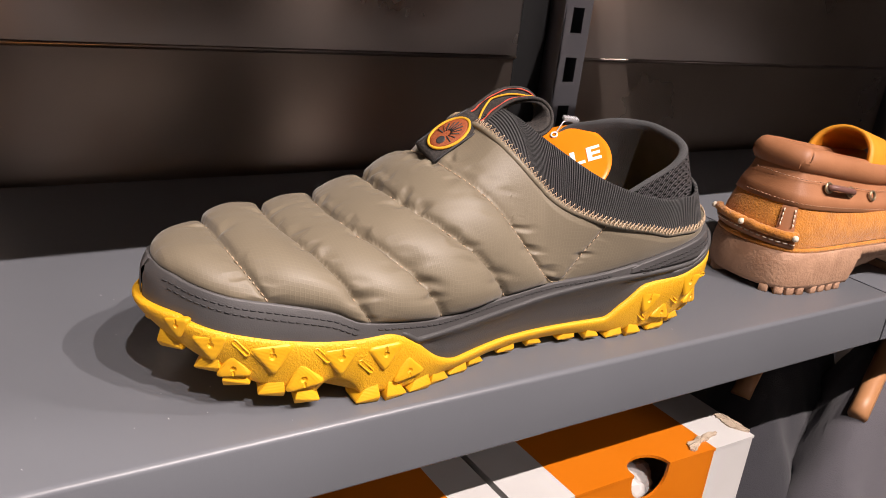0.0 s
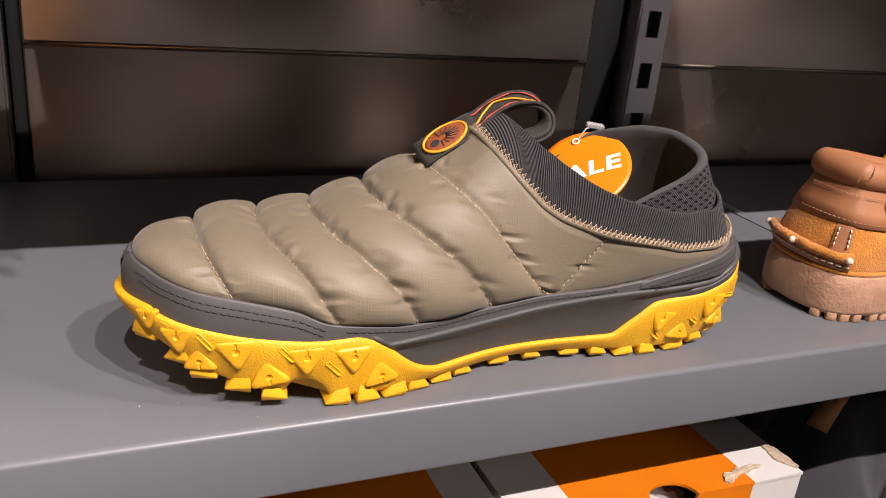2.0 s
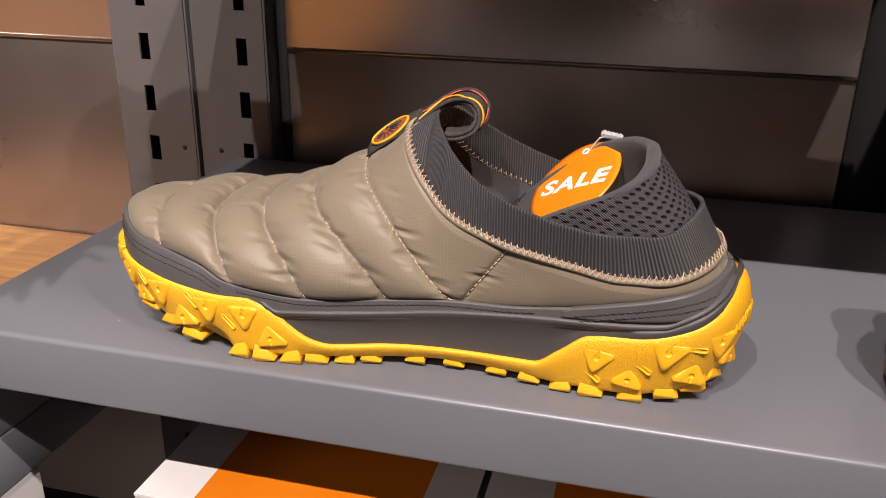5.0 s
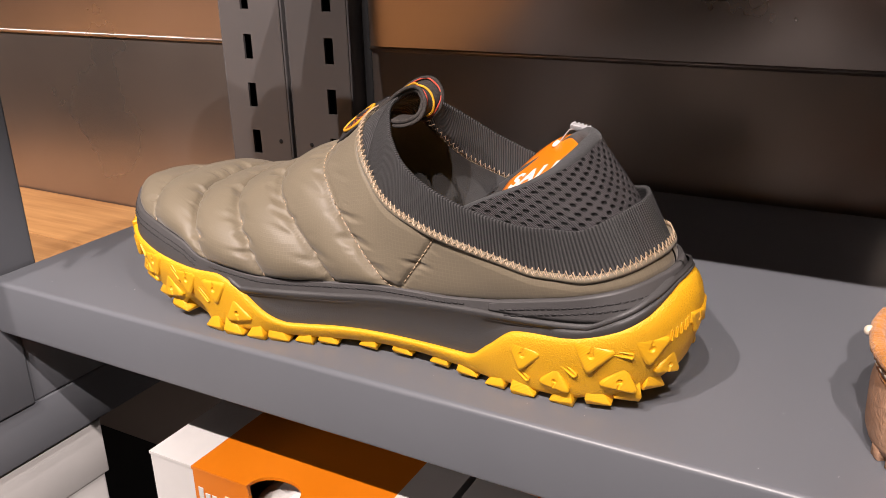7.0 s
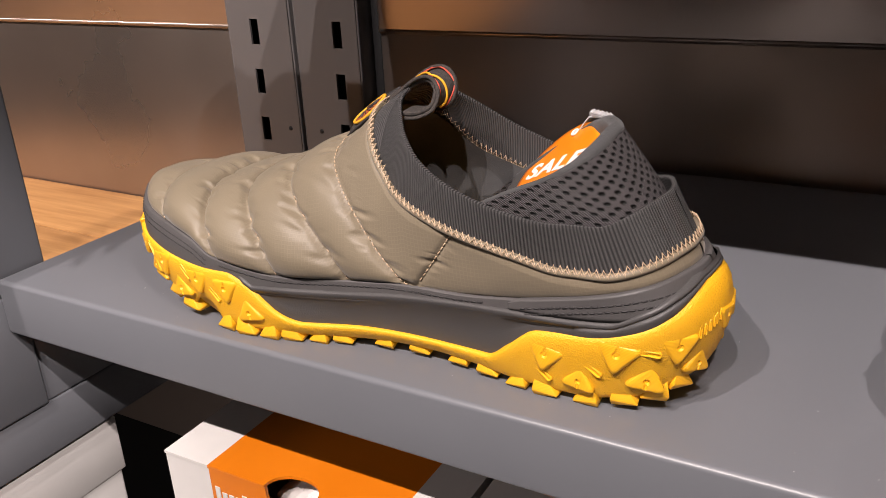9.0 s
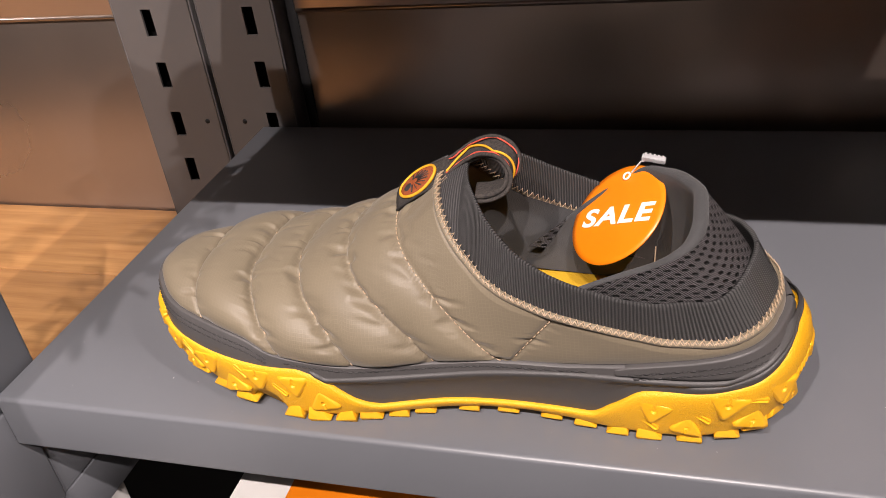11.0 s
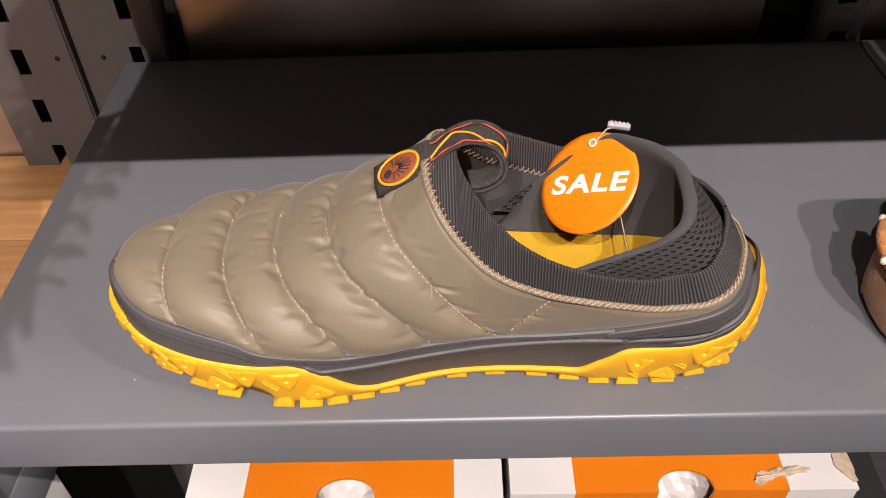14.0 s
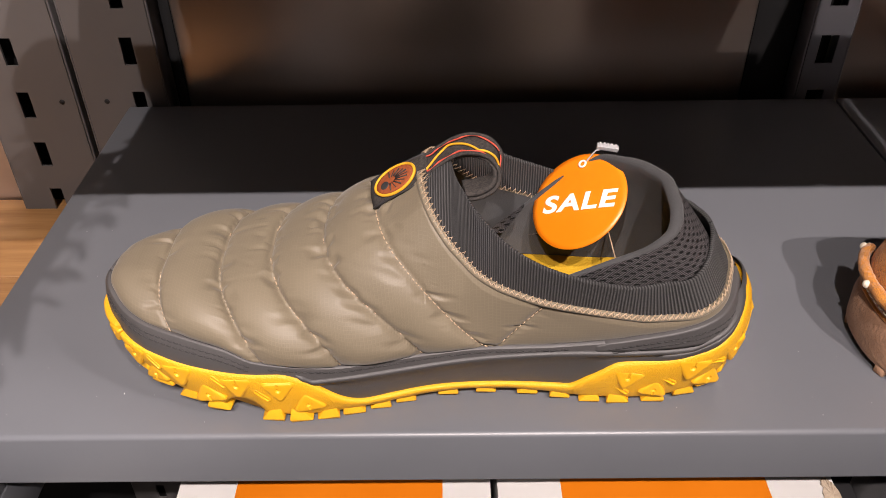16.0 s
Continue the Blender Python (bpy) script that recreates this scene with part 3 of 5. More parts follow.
def wrinkles(P, near, X, Zz):
    """Small gathers that run off the seams, and slack folds."""
    out = np.zeros(X.shape)
    fl = P.reshape(-1, 3)
    nr = near.ravel()
    xr, zr = X.ravel(), Zz.ravel()
    o = np.zeros(len(fl))
    for k in range(len(fl)):
        p = fl[k]
        w = nr[k] / 0.0019
        g = w * math.exp(1 - w) + 0.035 * math.exp(-nr[k] / 0.012)
        v = noise.noise(Vector((xr[k] * 80 + zr[k] * 120, p[1] * 210, zr[k] * 270)))
        g *= 0.45 if xr[k] > 0.006 - 0.3 * (zr[k] - 0.045) else 1.0
        patchy = 0.55 + 0.9 * max(0.0, noise.noise(Vector((p[0] * 45, p[1] * 45 + 7, p[2] * 45))) + 0.25)
        a = (0.4 - 0.9 * abs(v) + 0.7 * v) * 0.0030 * g * patchy
        b = noise.noise(Vector((p[0] * 60, p[1] * 60, p[2] * 80))) * 0.00025
        o[k] = a + b
    return o.reshape(X.shape)


shoe = empty("slip_on_shoe", "olive quilted slip-on shoe with chunky yellow sole on grey shelf", "shoe")
shoe.location = (-0.02, 0.055, SHELF_Z)


def lofted(name, strips, material, parent, label="", inner=None):
    """Joins near and far strips (arrays nx, nt, 3) into one mesh with metre UVs."""
    vs, fs, uv = [], [], []
    for P, flip in strips:
        nx, nt = P.shape[:2]
        o = len(vs)
        du = np.linalg.norm(np.diff(P[:, nt // 2], axis=0), axis=1)
        u = np.concatenate([[0], np.cumsum(du)])
        dv = np.linalg.norm(np.diff(P, axis=1), axis=2)
        v = np.concatenate([np.zeros((nx, 1)), np.cumsum(dv, axis=1)], 1)
        uv += [(u[i], v[i, j]) for i in range(nx) for j in range(nt)]
        vs += [(x, y, z + Z0) for x, y, z in P.reshape(-1, 3)]
        fs += [tuple(k + o for k in f) for f in grid_faces(nx, nt, flip=flip)]
    return mesh_part(name, vs, fs, material, parent, label, uvs=uv)


# quilted upper
xs_q = stations(430, focus=(SEAM_X0,))
strips, QUILT = [], {}
for sg in (-1, 1):
    P, N, X, Zz = half(xs_q, lambda x: rand_top(x) - 0.002, lambda x: np.where(x < SEAM_X0, 1.0, seam_z(x)), 96, sg)
    h, near = puff(X, Zz, sg)
    D = P + N * (h + (wrinkles(P, near, X, Zz)))[..., None]
    strips.append((D, sg > 0))
upper = lofted("quilted_upper", strips, NYLON, shoe, "olive-taupe quilted ripstop nylon upper")


def on_upper(x, z, sg=-1, lift=0.0):
    """Point and normal on the padded surface."""
    e = 0.0006
    def q(xx, zz):
        xa, za = np.array([xx]), np.array([zz])
        return section(xa, za, sg)[0]
    p = q(x, z)
    n = np.cross(q(x + e, z) - q(x - e, z), q(x, min(z + e, ridge(np.array([x]))[0])) - q(x, z - e)) * (1 if sg < 0 else -1)
    n = n / max(np.linalg.norm(n), 1e-12)
    h = puff(np.array([x]), np.array([z]), sg)[0][0]
    p = p + n * (h + lift)
    return Vector((p[0], p[1], p[2] + Z0)), Vector(n)


# rand: leather toe cap and the narrow strip along the side
xs_r = stations(260)
strips = []
for sg in (-1, 1):
    P, N, X, Zz = half(xs_r, lambda x: body_low(x), rand_top, 12, sg, 0.0026)
    inn, _, _, _ = half(xs_r, rand_top, rand_top, 2, sg, -0.0005)
    low = P[:, :1] - np.array([0, 0, 0.0045])
    strips.append((np.concatenate([low, P, inn[:, :1]], 1), sg > 0))
rand = lofted("toe_rand", strips, RAND, shoe, "charcoal leather rand round the toe")


# heel counter: a thicker leather piece wrapped round the back, with a rounded front end
xs_c = stations(120, x0=0.0455)
strips = []
for sg in (-1, 1):
    grow = lambda x: np.clip((x - 0.0455) / 0.007, 0, 1) ** 0.5
    P, N, X, Zz = half(xs_c, lambda x: body_low(x) - 0.0002, lambda x: body_low(x) + (rand_top(x) + 0.0004 - body_low(x)) * (0.35 + 0.65 * grow(x)), 14, sg, 0.0033)
    rim_in, _, _, _ = half(xs_c, lambda x: body_low(x) + (rand_top(x) + 0.0004 - body_low(x)) * (0.35 + 0.65 * grow(x)), rand_top, 2, sg, 0.0004)
    P -= N * (0.0028 * np.clip(1 - (xs_c - 0.0455) / 0.0025, 0, 1) ** 2)[:, None, None]
    P[:, -1] -= N[:, -1] * 0.0008
    low = P[:, :1] - N[:, :1] * 0.0030
    strips.append((np.concatenate([low, P, rim_in[:, :1]], 1), sg > 0))
lofted("heel_counter", strips, RAND, shoe, "charcoal leather heel counter")


def ring(rows, offs, n=len(SOLE)):
    """Rings round the sole: each row a height curve, each offset inwards."""
    out = []
    for zc, o in zip(rows, offs):
        xy = SOLE - SOLE_N * (o if np.ndim(o) == 0 else np.asarray(o)[:, None])
        out.append(np.column_stack([xy, zc]))
    return np.stack(out, 1)


def ring_part(name, R, material, parent, label=""):
    n, m = R.shape[:2]
    return mesh_part(name, [(x, y, z + Z0) for x, y, z in R.reshape(-1, 3)], grid_faces(n, m, closed_u=True), material, parent, label)


sx = SOLE[:, 0]
yt, fl_, bl = yellow_top(sx), foot_low(sx), body_low(sx)
# midsole foam
waist = 0.0042 * np.clip(1 - ((sx + 0.004) / 0.055) ** 2, 0, 1)
heel_in = 0.0072 * np.clip((sx - 0.098) / 0.024, 0, 1) ** 1.5
heel_out = -heel_in - np.clip((-0.080 - sx) / 0.012, 0, 1) * 0.0055
lip = np.maximum(bl - 0.0015 - 0.008 * np.clip((sx - 0.1) / 0.02, 0, 1), yt + 0.0012 + 0.0048 * np.clip((sx - 0.068) / 0.03, 0, 1) * np.clip((0.124 - sx) / 0.014, 0.12, 1))
mid = (yt + lip) / 2
brim = heel_out - np.clip((sx - 0.098) / 0.022, 0, 1) * 0.0012
flush = 0.0019 * np.clip((sx - 0.058) / 0.02, 0, 1)
R = ring([yt - 0.004, yt + 0.0003, yt + (lip - yt) * 0.35, yt + (lip - yt) * 0.75, lip - 0.0022, lip - 0.0006, lip + 0.0004, lip + 0.0010, lip + 0.0012],
         [0.0035 + heel_in + waist, 0.0024 - heel_out - 0.6 * flush + waist, 0.0030 - heel_out - flush + 0.8 * waist, 0.0030 - brim - flush, 0.0014 - brim, 0.0006 - brim, 0.0008 - brim, 0.0022 - brim, 0.0105])
midsole = ring_part("midsole", R, FOAM, shoe, "charcoal foam midsole with a raised rim")
# yellow outsole
fr = [0, 0.06, 0.16, 0.32, 0.5, 0.68, 0.84, 0.93, 0.98, 1.0, 1.0]
of = [0.0018, 0.0012, 0.0008, 0.0004, 0.0002, 0.0, 0.0002, 0.0006, 0.0012, 0.0022, 0.0045]
# the wall tucks in towards the ground, and at the back of the heel it also leans forward near its upper edge
tuck = lambda x: spline(x, [-.1775, -.15, -.123, -.098, -.085, -.07, -.055, -.042, -.025, -.008, .008, .024, .043, .06, .075, .095, .107, .1265],
                        [.0050, .0045, .0042, .0030, .0024, .0032, .0055, .0070, .0088, .0100, .0100, .0082, .0062, .0064, .0078, .0095, .0098, .0085])
tk = tuck(sx)
R = ring([fl_ + (yt - fl_) * f for f in fr], [o + waist + (tk - waist) * 0.80 * (1 - f) ** 1.2 + heel_in * f ** 3.5 for f, o in zip(fr, of)])
n_, m_ = R.shape[:2]
verts = [(x, y, z + Z0) for x, y, z in R.reshape(-1, 3)]
faces = grid_faces(n_, m_, closed_u=True)
faces.append(tuple(i * m_ for i in range(n_))[::-1])
outsole = mesh_part("outsole", verts, faces, RUBBER, shoe, "bright yellow rubber lugged outsole")


def on_sole(x, z, near=True, lift=0.0):
    """Point on the sole's wall with its tangent and outward normal."""
    i0 = int(np.argmin(SOLE[:, 0]))
    idx = [i for i in range(len(SOLE)) if (SOLE_N[i, 1] < 0) == near]
    i = min(idx, key=lambda k: abs(SOLE[k, 0] - x))
    f = float(np.clip((z - foot_low(x)) / max(yellow_top(x) - foot_low(x), 1e-4), 0, 1))
    hin = 0.0072 * float(np.clip((SOLE[i, 0] - 0.098) / 0.024, 0, 1)) ** 1.5
    wst = 0.0042 * max(0.0, 1 - ((SOLE[i, 0] + 0.004) / 0.055) ** 2)
    o = float(np.interp(f, fr, of)) + wst + (float(tuck(np.array(SOLE[i, 0]))) - wst) * 0.80 * (1 - f) ** 1.2 + hin * f ** 3.5
    n = Vector((*SOLE_N[i], 0))
    p = Vector((SOLE[i, 0], SOLE[i, 1], z + Z0)) - n * (o - lift)
    return p, n


def frame_at(p, n, spin=0.0, pitch=0.0):
    """Axes: local y outward, z up, x along the wall."""
    t = Vector((0, 0, 1)).cross(n) * -1
    m = Matrix((t, n, Vector((0, 0, 1)))).transposed().to_4x4()
    return Matrix.Translation(p) @ m @ pose(0, 0, 0, pitch, spin, 0)


def prism_bm(poly_bottom, poly_top, y0, y1):
    """A bevelled plate: polygon (x, z) at depth y0 narrowing to a polygon at y1."""
    bm = bmesh.new()
    a = [bm.verts.new((x, y0, z)) for x, z in poly_bottom]
    b = [bm.verts.new((x, y1, z)) for x, z in poly_top]
    k = len(a)
    for i in range(k):
        bm.faces.new((a[i], a[(i + 1) % k], b[(i + 1) % k], b[i]))
    bm.faces.new(b)
    bm.faces.new(a[::-1])
    return bm


def finish(bm, bevel, seg=2):
    bmesh.ops.recalc_face_normals(bm, faces=bm.faces)
    bmesh.ops.bevel(bm, geom=bm.edges[:], offset=bevel, segments=seg, affect="EDGES", profile=0.5)
    for f in bm.faces:
        f.smooth = True
    return bm


def round_tri(w, h, r=0.0012, cut=4):
    pts = []
    for cx, cz, a0 in ((-w / 2 + r, h / 2 - r, 90), (w / 2 - r, h / 2 - r, -30), (0, -h / 2 + r, -150)):
        for k in range(cut):
            a = radians(a0 + 120 * (1 - k / (cut - 1)))
            pts.append((cx + r * math.cos(a), cz + r * math.sin(a)))
    return pts[::-1]


def lofted_plate(name, rings, material):
    """A small raised plate: closed rings of (x, y, z), from its foot to the middle of its face."""
    n = len(rings[0])
    vs = [p for r in rings for p in r]
    fs = [(k * n + i, k * n + (i + 1) % n, (k + 1) * n + (i + 1) % n, (k + 1) * n + i) for k in range(len(rings) - 1) for i in range(n)]
    fs.append(tuple((len(rings) - 1) * n + i for i in range(n)))
    bm = bmesh.new()
    bv = [bm.verts.new(p) for p in vs]
    for f in fs:
        bm.faces.new([bv[i] for i in f])
    bmesh.ops.recalc_face_normals(bm, faces=bm.faces)
    me = bpy.data.meshes.new(name)
    bm.to_mesh(me)
    bm.free()
    me.polygons.foreach_set("use_smooth", [True] * len(me.polygons))
    me.set_sharp_from_angle(angle=radians(35))
    me.materials.append(material)
    return me


def pad_mesh():
    """A raised triangle with a dimple in its middle and a short slit running from the dimple."""
    w, h, n = 0.0150, 0.0116, 48
    tri = np.array(round_tri(w, h, 0.0014, 5))
    tri = np.vstack([tri, tri[:1]])
    c = np.array((0.0, 0.0016))
    def around(k, r=None):
        out = []
        for i in range(n):
            a = 2 * math.pi * i / n
            d = np.array((math.cos(a), math.sin(a)))
            if r is not None:
                q = c + d * r
            else:
                best = 0.0
                for p, e in zip(tri[:-1], np.diff(tri, axis=0)):
                    den = d[0] * e[1] - d[1] * e[0]
                    if abs(den) > 1e-12:
                        t = ((p[0] - c[0]) * e[1] - (p[1] - c[1]) * e[0]) / den
                        u = ((p[0] - c[0]) * d[1] - (p[1] - c[1]) * d[0]) / den
                        if t > best and -1e-6 <= u <= 1 + 1e-6:
                            best = t
                q = c + d * best * k
            out.append(q)
        return out
    def ring3(pts, y):
        return [(p[0], y - (0.0006 if p[1] > 0.0022 and abs(p[0]) < 0.0004 and abs(y - 0.0010) < 1e-6 else 0.0), p[1]) for p in pts]
    rings = [ring3(around(1.0), -0.0015), ring3(around(0.99), 0.0001), ring3(around(0.86), 0.0008), ring3(around(0.76), 0.0010), ring3(around(0.5), 0.0010), ring3(around(1, 0.00145), 0.0010),
             ring3(around(1, 0.00115), 0.0006), ring3(around(1, 0.0008), 0.0000), ring3(around(1, 0.0003), 0.0001)]
    return lofted_plate("tread_pad", rings, RUBBER_RIB)


def lug_mesh():
    """A hipped wedge: straight tread edge below, leaning face, peak merging into the wall."""
    bm = bmesh.new()
    lo = [(-0.0050, -0.0100, 0.0), (0.0046, -0.0100, 0.0), (0.0050, 0.0004, 0.0), (-0.0046, -0.0004, 0.0)]
    mid = [(-0.0053, -0.0110, 0.0024), (0.0048, -0.0110, 0.0024), (0.0053, 0.0017, 0.0030), (-0.0051, 0.0009, 0.0014)]
    hi = [(-0.0020, -0.0110, 0.0078), (0.0034, -0.0110, 0.0078), (0.0036, -0.0004, 0.0098), (-0.0006, -0.0006, 0.0074)]
    a, b, c = ([bm.verts.new(p) for p in q] for q in (lo, mid, hi))
    for p, q in ((a, b), (b, c)):
        for i in range(4):
            bm.faces.new((p[i], p[(i + 1) % 4], q[(i + 1) % 4], q[i]))
    bm.faces.new(a[::-1])
    bm.faces.new(c)
    finish(bm, 0.00042, 2)
    me = bpy.data.meshes.new("lug")
    bm.to_mesh(me)
    bm.free()
    me.materials.append(RUBBER_RIB)
    return me


def bar_mesh():
    """A slim capsule with a raised rim and a sunk middle."""
    def cap(l, r, y):
        out = []
        for k in range(20):
            a = 2 * math.pi * k / 20
            out.append(((l if math.cos(a) >= 0 else -l) + r * math.cos(a), y, r * math.sin(a)))
        return out
    return lofted_plate("tread_bar", [cap(0.0032, 0.0013, -0.001), cap(0.0032, 0.0013, 0.0001), cap(0.0032, 0.0010, 0.0004), cap(0.0032, 0.0007, 0.00035), cap(0.0032, 0.0005, -0.0002)], RUBBER_SMOOTH)


LUG, PAD, BAR = lug_mesh(), pad_mesh(), bar_mesh()


def stud(name, me, m):
    ob = new(name, me)
    ob.parent = outsole
    ob.matrix_basis = m
    return ob


LUG_X = [-0.1690, -0.1580, -0.1470, -0.1350, -0.1215, -0.0957, -0.0830, -0.0712, -0.0592, -0.0468, -0.0345, -0.0165, 0.0005, 0.0188, 0.0335, 0.0465, 0.0605, 0.0768, 0.0918, 0.1045, 0.1165]
rnd = random.Random(4)
for near in (True, False):
    for k, x in enumerate(LUG_X):
        p, n = on_sole(x, float(foot_low(np.array(x))), near)
        low = float(lug_low(np.array(x)))
        tk_ = float(tuck(np.array(x)))
        i_ = min((i for i in range(len(SOLE)) if (SOLE_N[i, 1] < 0) == near), key=lambda i: abs(SOLE[i, 0] - x))
        p = Vector((SOLE[i_, 0], SOLE[i_, 1], low + Z0)) - n * (tk_ + 0.0002)
        mid_foot = -0.05 < x < 0.05
        rise = min(0.0215, max(float(yellow_top(np.array(x))) - low, 0.008))
        slant = Matrix.Identity(4)
        slant[1][2] = (tk_ - 0.0042 * max(0.0, 1 - ((x + 0.004) / 0.055) ** 2)) * 0.9 / rise
        flip = -1 if k % 2 else 1
        stud("lug", LUG, frame_at(p, n, rnd.uniform(-4, 4)) @ slant @ Matrix.Diagonal((flip * (0.92 if mid_foot else 1.0), 0.75 if mid_foot else 1.0, 0.72 if mid_foot else 1.0, 1)))
# raised triangles: x, height, point up or down, size
PADS = [(-0.1662, 0.0395, 1, 0.7), (-0.1556, 0.0335, 1, 0.9), (-0.1490, 0.0262, 0, 0.85), (-0.1345, 0.0295, 1, 1.05), (-0.1235, 0.0215, 0, 1.0), (-0.1085, 0.0264, 1, 1.05),
        (-0.0900, 0.0255, 1, 1.0), (-0.0790, 0.0185, 0, 0.95), (0.0623, 0.0242, 1, 1.0), (0.0745, 0.0178, 0, 0.85), (0.0895, 0.0302, 1, 1.1), (0.1008, 0.0220, 0, 0.95),
        (0.1116, 0.0336, 1, 1.0), (0.1195, 0.0268, 0, 0.85), (0.1245, 0.0400, 1, 0.8)]
for near in (True, False):
    for x, z, down, size in PADS:
        p, n = on_sole(x, z, near)
        spin = rnd.uniform(-6, 6) - (8 if x > 0 else -8) * (1 if near else -1)
        stud("tread_pad", PAD, frame_at(p, n, spin + (0 if down else 180)) @ Matrix.Diagonal((size, 1, size, 1)))
    for x, z, spin in ((-0.1400, 0.0310, 45), (-0.1165, 0.0300, 45), (-0.0985, 0.0225, 45), (0.0600, 0.0165, 40), (0.0800, 0.0235, 35), (0.1010, 0.0335, 8), (-0.1460, 0.0345, 45)):
        p, n = on_sole(x, z, near)
        stud("tread_bar", BAR, frame_at(p, n, -spin * (1 if near else -1)))

# worn embossed bars on the back of the heel
for k, x in enumerate((0.1180, 0.1194, 0.1206, 0.1216, 0.1224, 0.1230)):
    p, n = on_sole(x, 0.0390 + 0.0008 * k, True)
    stud("embossed_bar", BAR, frame_at(p, n, 90) @ Matrix.Diagonal((0.55, 0.8, 0.5, 1)))

# elastic collar band with an inner face
xs_b = stations(300, x0=SEAM_X0, focus=(SEAM_X0, EDGE_X0))
strips = []
for sg in (-1, 1):
    hi = lambda x: np.where(x < EDGE_X0, 1.0, edge_z(x))
    P, N, X, Zz = half(xs_b, seam_z, hi, 16, sg, 0.0012)
    Q, _, _, _ = half(xs_b, seam_z, hi, 16, sg, -0.0006)
    strips.append((np.concatenate([P, Q[:, ::-1]], 1), sg > 0))
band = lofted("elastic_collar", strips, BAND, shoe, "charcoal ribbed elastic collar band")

# lining and sock liner
xs_l = stations(140, x0=-0.12, x1=BX1 - 0.006, focus=(SEAM_X0,))
strips = []
for sg in (-1, 1):
    P, N, X, Zz = half(xs_l, lambda x: body_low(x) + 0.0005, lambda x: np.where(x < SEAM_X0, 1.0, seam_z(x) + 0.003), 24, sg, 0.0)
    cy = ((NEAR_Y(xs_l) + FAR_Y(xs_l)) / 2)[:, None]
    P[..., 1] = cy + (P[..., 1] - cy) * 0.905
    P[..., 2] -= 0.0028
    strips.append((P, sg < 0))
lofted("lining", strips, LINING, shoe, "dark grey fleece lining")
inn = SOLE - SOLE_N * 0.0105
zi = spline(inn[:, 0], [-.17, -.1, -.03, .03, .09, .12], [.046, .036, .040, .044, .046, .050])
vs = [(x, y, z + Z0) for (x, y), z in zip(inn, zi)]
vs += [(0.5 * x + 0.5 * -0.02, 0.5 * y + 0.5 * 0.053, z + Z0 - 0.002) for (x, y), z in zip(inn, spline(inn[:, 0] * 0.5 - 0.01, [-.17, -.1, -.03, .03, .09, .12], [.046, .036, .040, .044, .046, .050]))]
n_ = len(inn)
fs = [(i, (i + 1) % n_, n_ + (i + 1) % n_, n_ + i) for i in range(n_)] + [tuple(range(n_, 2 * n_))]
mesh_part("sock_liner", vs, fs, INSOLE, shoe, "yellow sock liner")


# padded heel collar: spacer mesh outside, smooth rim and lining inside
def heel_collar():
    n, m = 160, 22
    o = SOLE - SOLE_N * 0.0135
    o = np.array([p for p in o if p[0] > (0.020 if p[1] < 0.05 else 0.002)])
    i0 = int(np.argmin(np.where(o[:, 1] < 0.05, o[:, 0], 9)))
    o = np.roll(o, -i0, 0)
    s = np.concatenate([[0], np.cumsum(np.linalg.norm(np.diff(o, axis=0), axis=1))])
    w = np.linspace(0, s[-1], n)
    base = np.stack([np.interp(w, s, o[:, 0]), np.interp(w, s, o[:, 1]), np.full(n, 0.055)], 1)
    base[:, 0] = lean(base[:, 0], 0.062)
    # the rim stands highest at the back and dips into the band on both sides
    ctrl = np.array([(0.0180, 0.0165, 0.0700), (0.0310, 0.0146, 0.0780), (0.0463, 0.0134, 0.0860), (0.0610, 0.0132, 0.0926), (0.0720, 0.0166, 0.0994), (0.0757, 0.0291, 0.1030),
                     (0.0757, 0.0434, 0.1044), (0.0700, 0.0572, 0.1034), (0.0622, 0.0700, 0.0996), (0.0530, 0.0812, 0.0950), (0.0430, 0.0830, 0.0875), (0.0310, 0.0815, 0.0790), (0.0197, 0.0795, 0.0700)])
    a, q = np.linspace(0, 1, n), np.linspace(0, 1, len(ctrl))
    top = np.stack([spline(a, q, ctrl[:, k]) for k in range(3)], 1)
    for _ in range(6):
        top[1:-1] = (top[:-2] + 2 * top[1:-1] + top[2:]) / 4
    t = np.gradient(top[:, :2], axis=0)
    d = np.stack([t[:, 1], -t[:, 0]], 1) / np.linalg.norm(t, axis=1)[:, None]
    th = spline(a, [0, 0.25, 0.42, 0.62, 0.75, 1], [0.0010, 0.0016, 0.0028, 0.0028, 0.0016, 0.0010])
    fat = spline(a, [0, 0.28, 0.40, 0.58, 0.72, 1], [0.0, 0.0008, 0.0042, 0.0042, 0.0, 0.0])
    side_step = lambda w_: np.column_stack([d * w_[:, None], np.zeros(n)])
    out_top = top + side_step(th)
    outer, rim = [], []
    for j in range(m):
        f = j / (m - 1)
        outer.append(base * (1 - f) + out_top * f + side_step(fat * math.sin(math.pi * f**0.8)))
    low = base.copy()
    low[:, :2] -= d * 0.001
    low[:, 2] = 0.0440
    for j in range(22):
        f = j / 21
        if f < 0.5:
            g = math.pi * f / 0.5
            p = top + side_step(th * math.cos(g)) + np.column_stack([np.zeros((n, 2)), th * math.sin(g)])
        else:
            h = (f - 0.5) / 0.5
            p = (top - side_step(th)) * (1 - h) + low * h - side_step(th * 0.5 * math.sin(math.pi * h))
        rim.append(p)
    return np.stack(outer, 1), np.stack(rim, 1)


outer, rim = heel_collar()
collar = lofted("heel_collar", [(outer, False)], KNIT, shoe, "black padded spacer-mesh heel collar")
lofted("collar_rim", [(rim, False)], LINING, collar, "smooth grey padded rim")


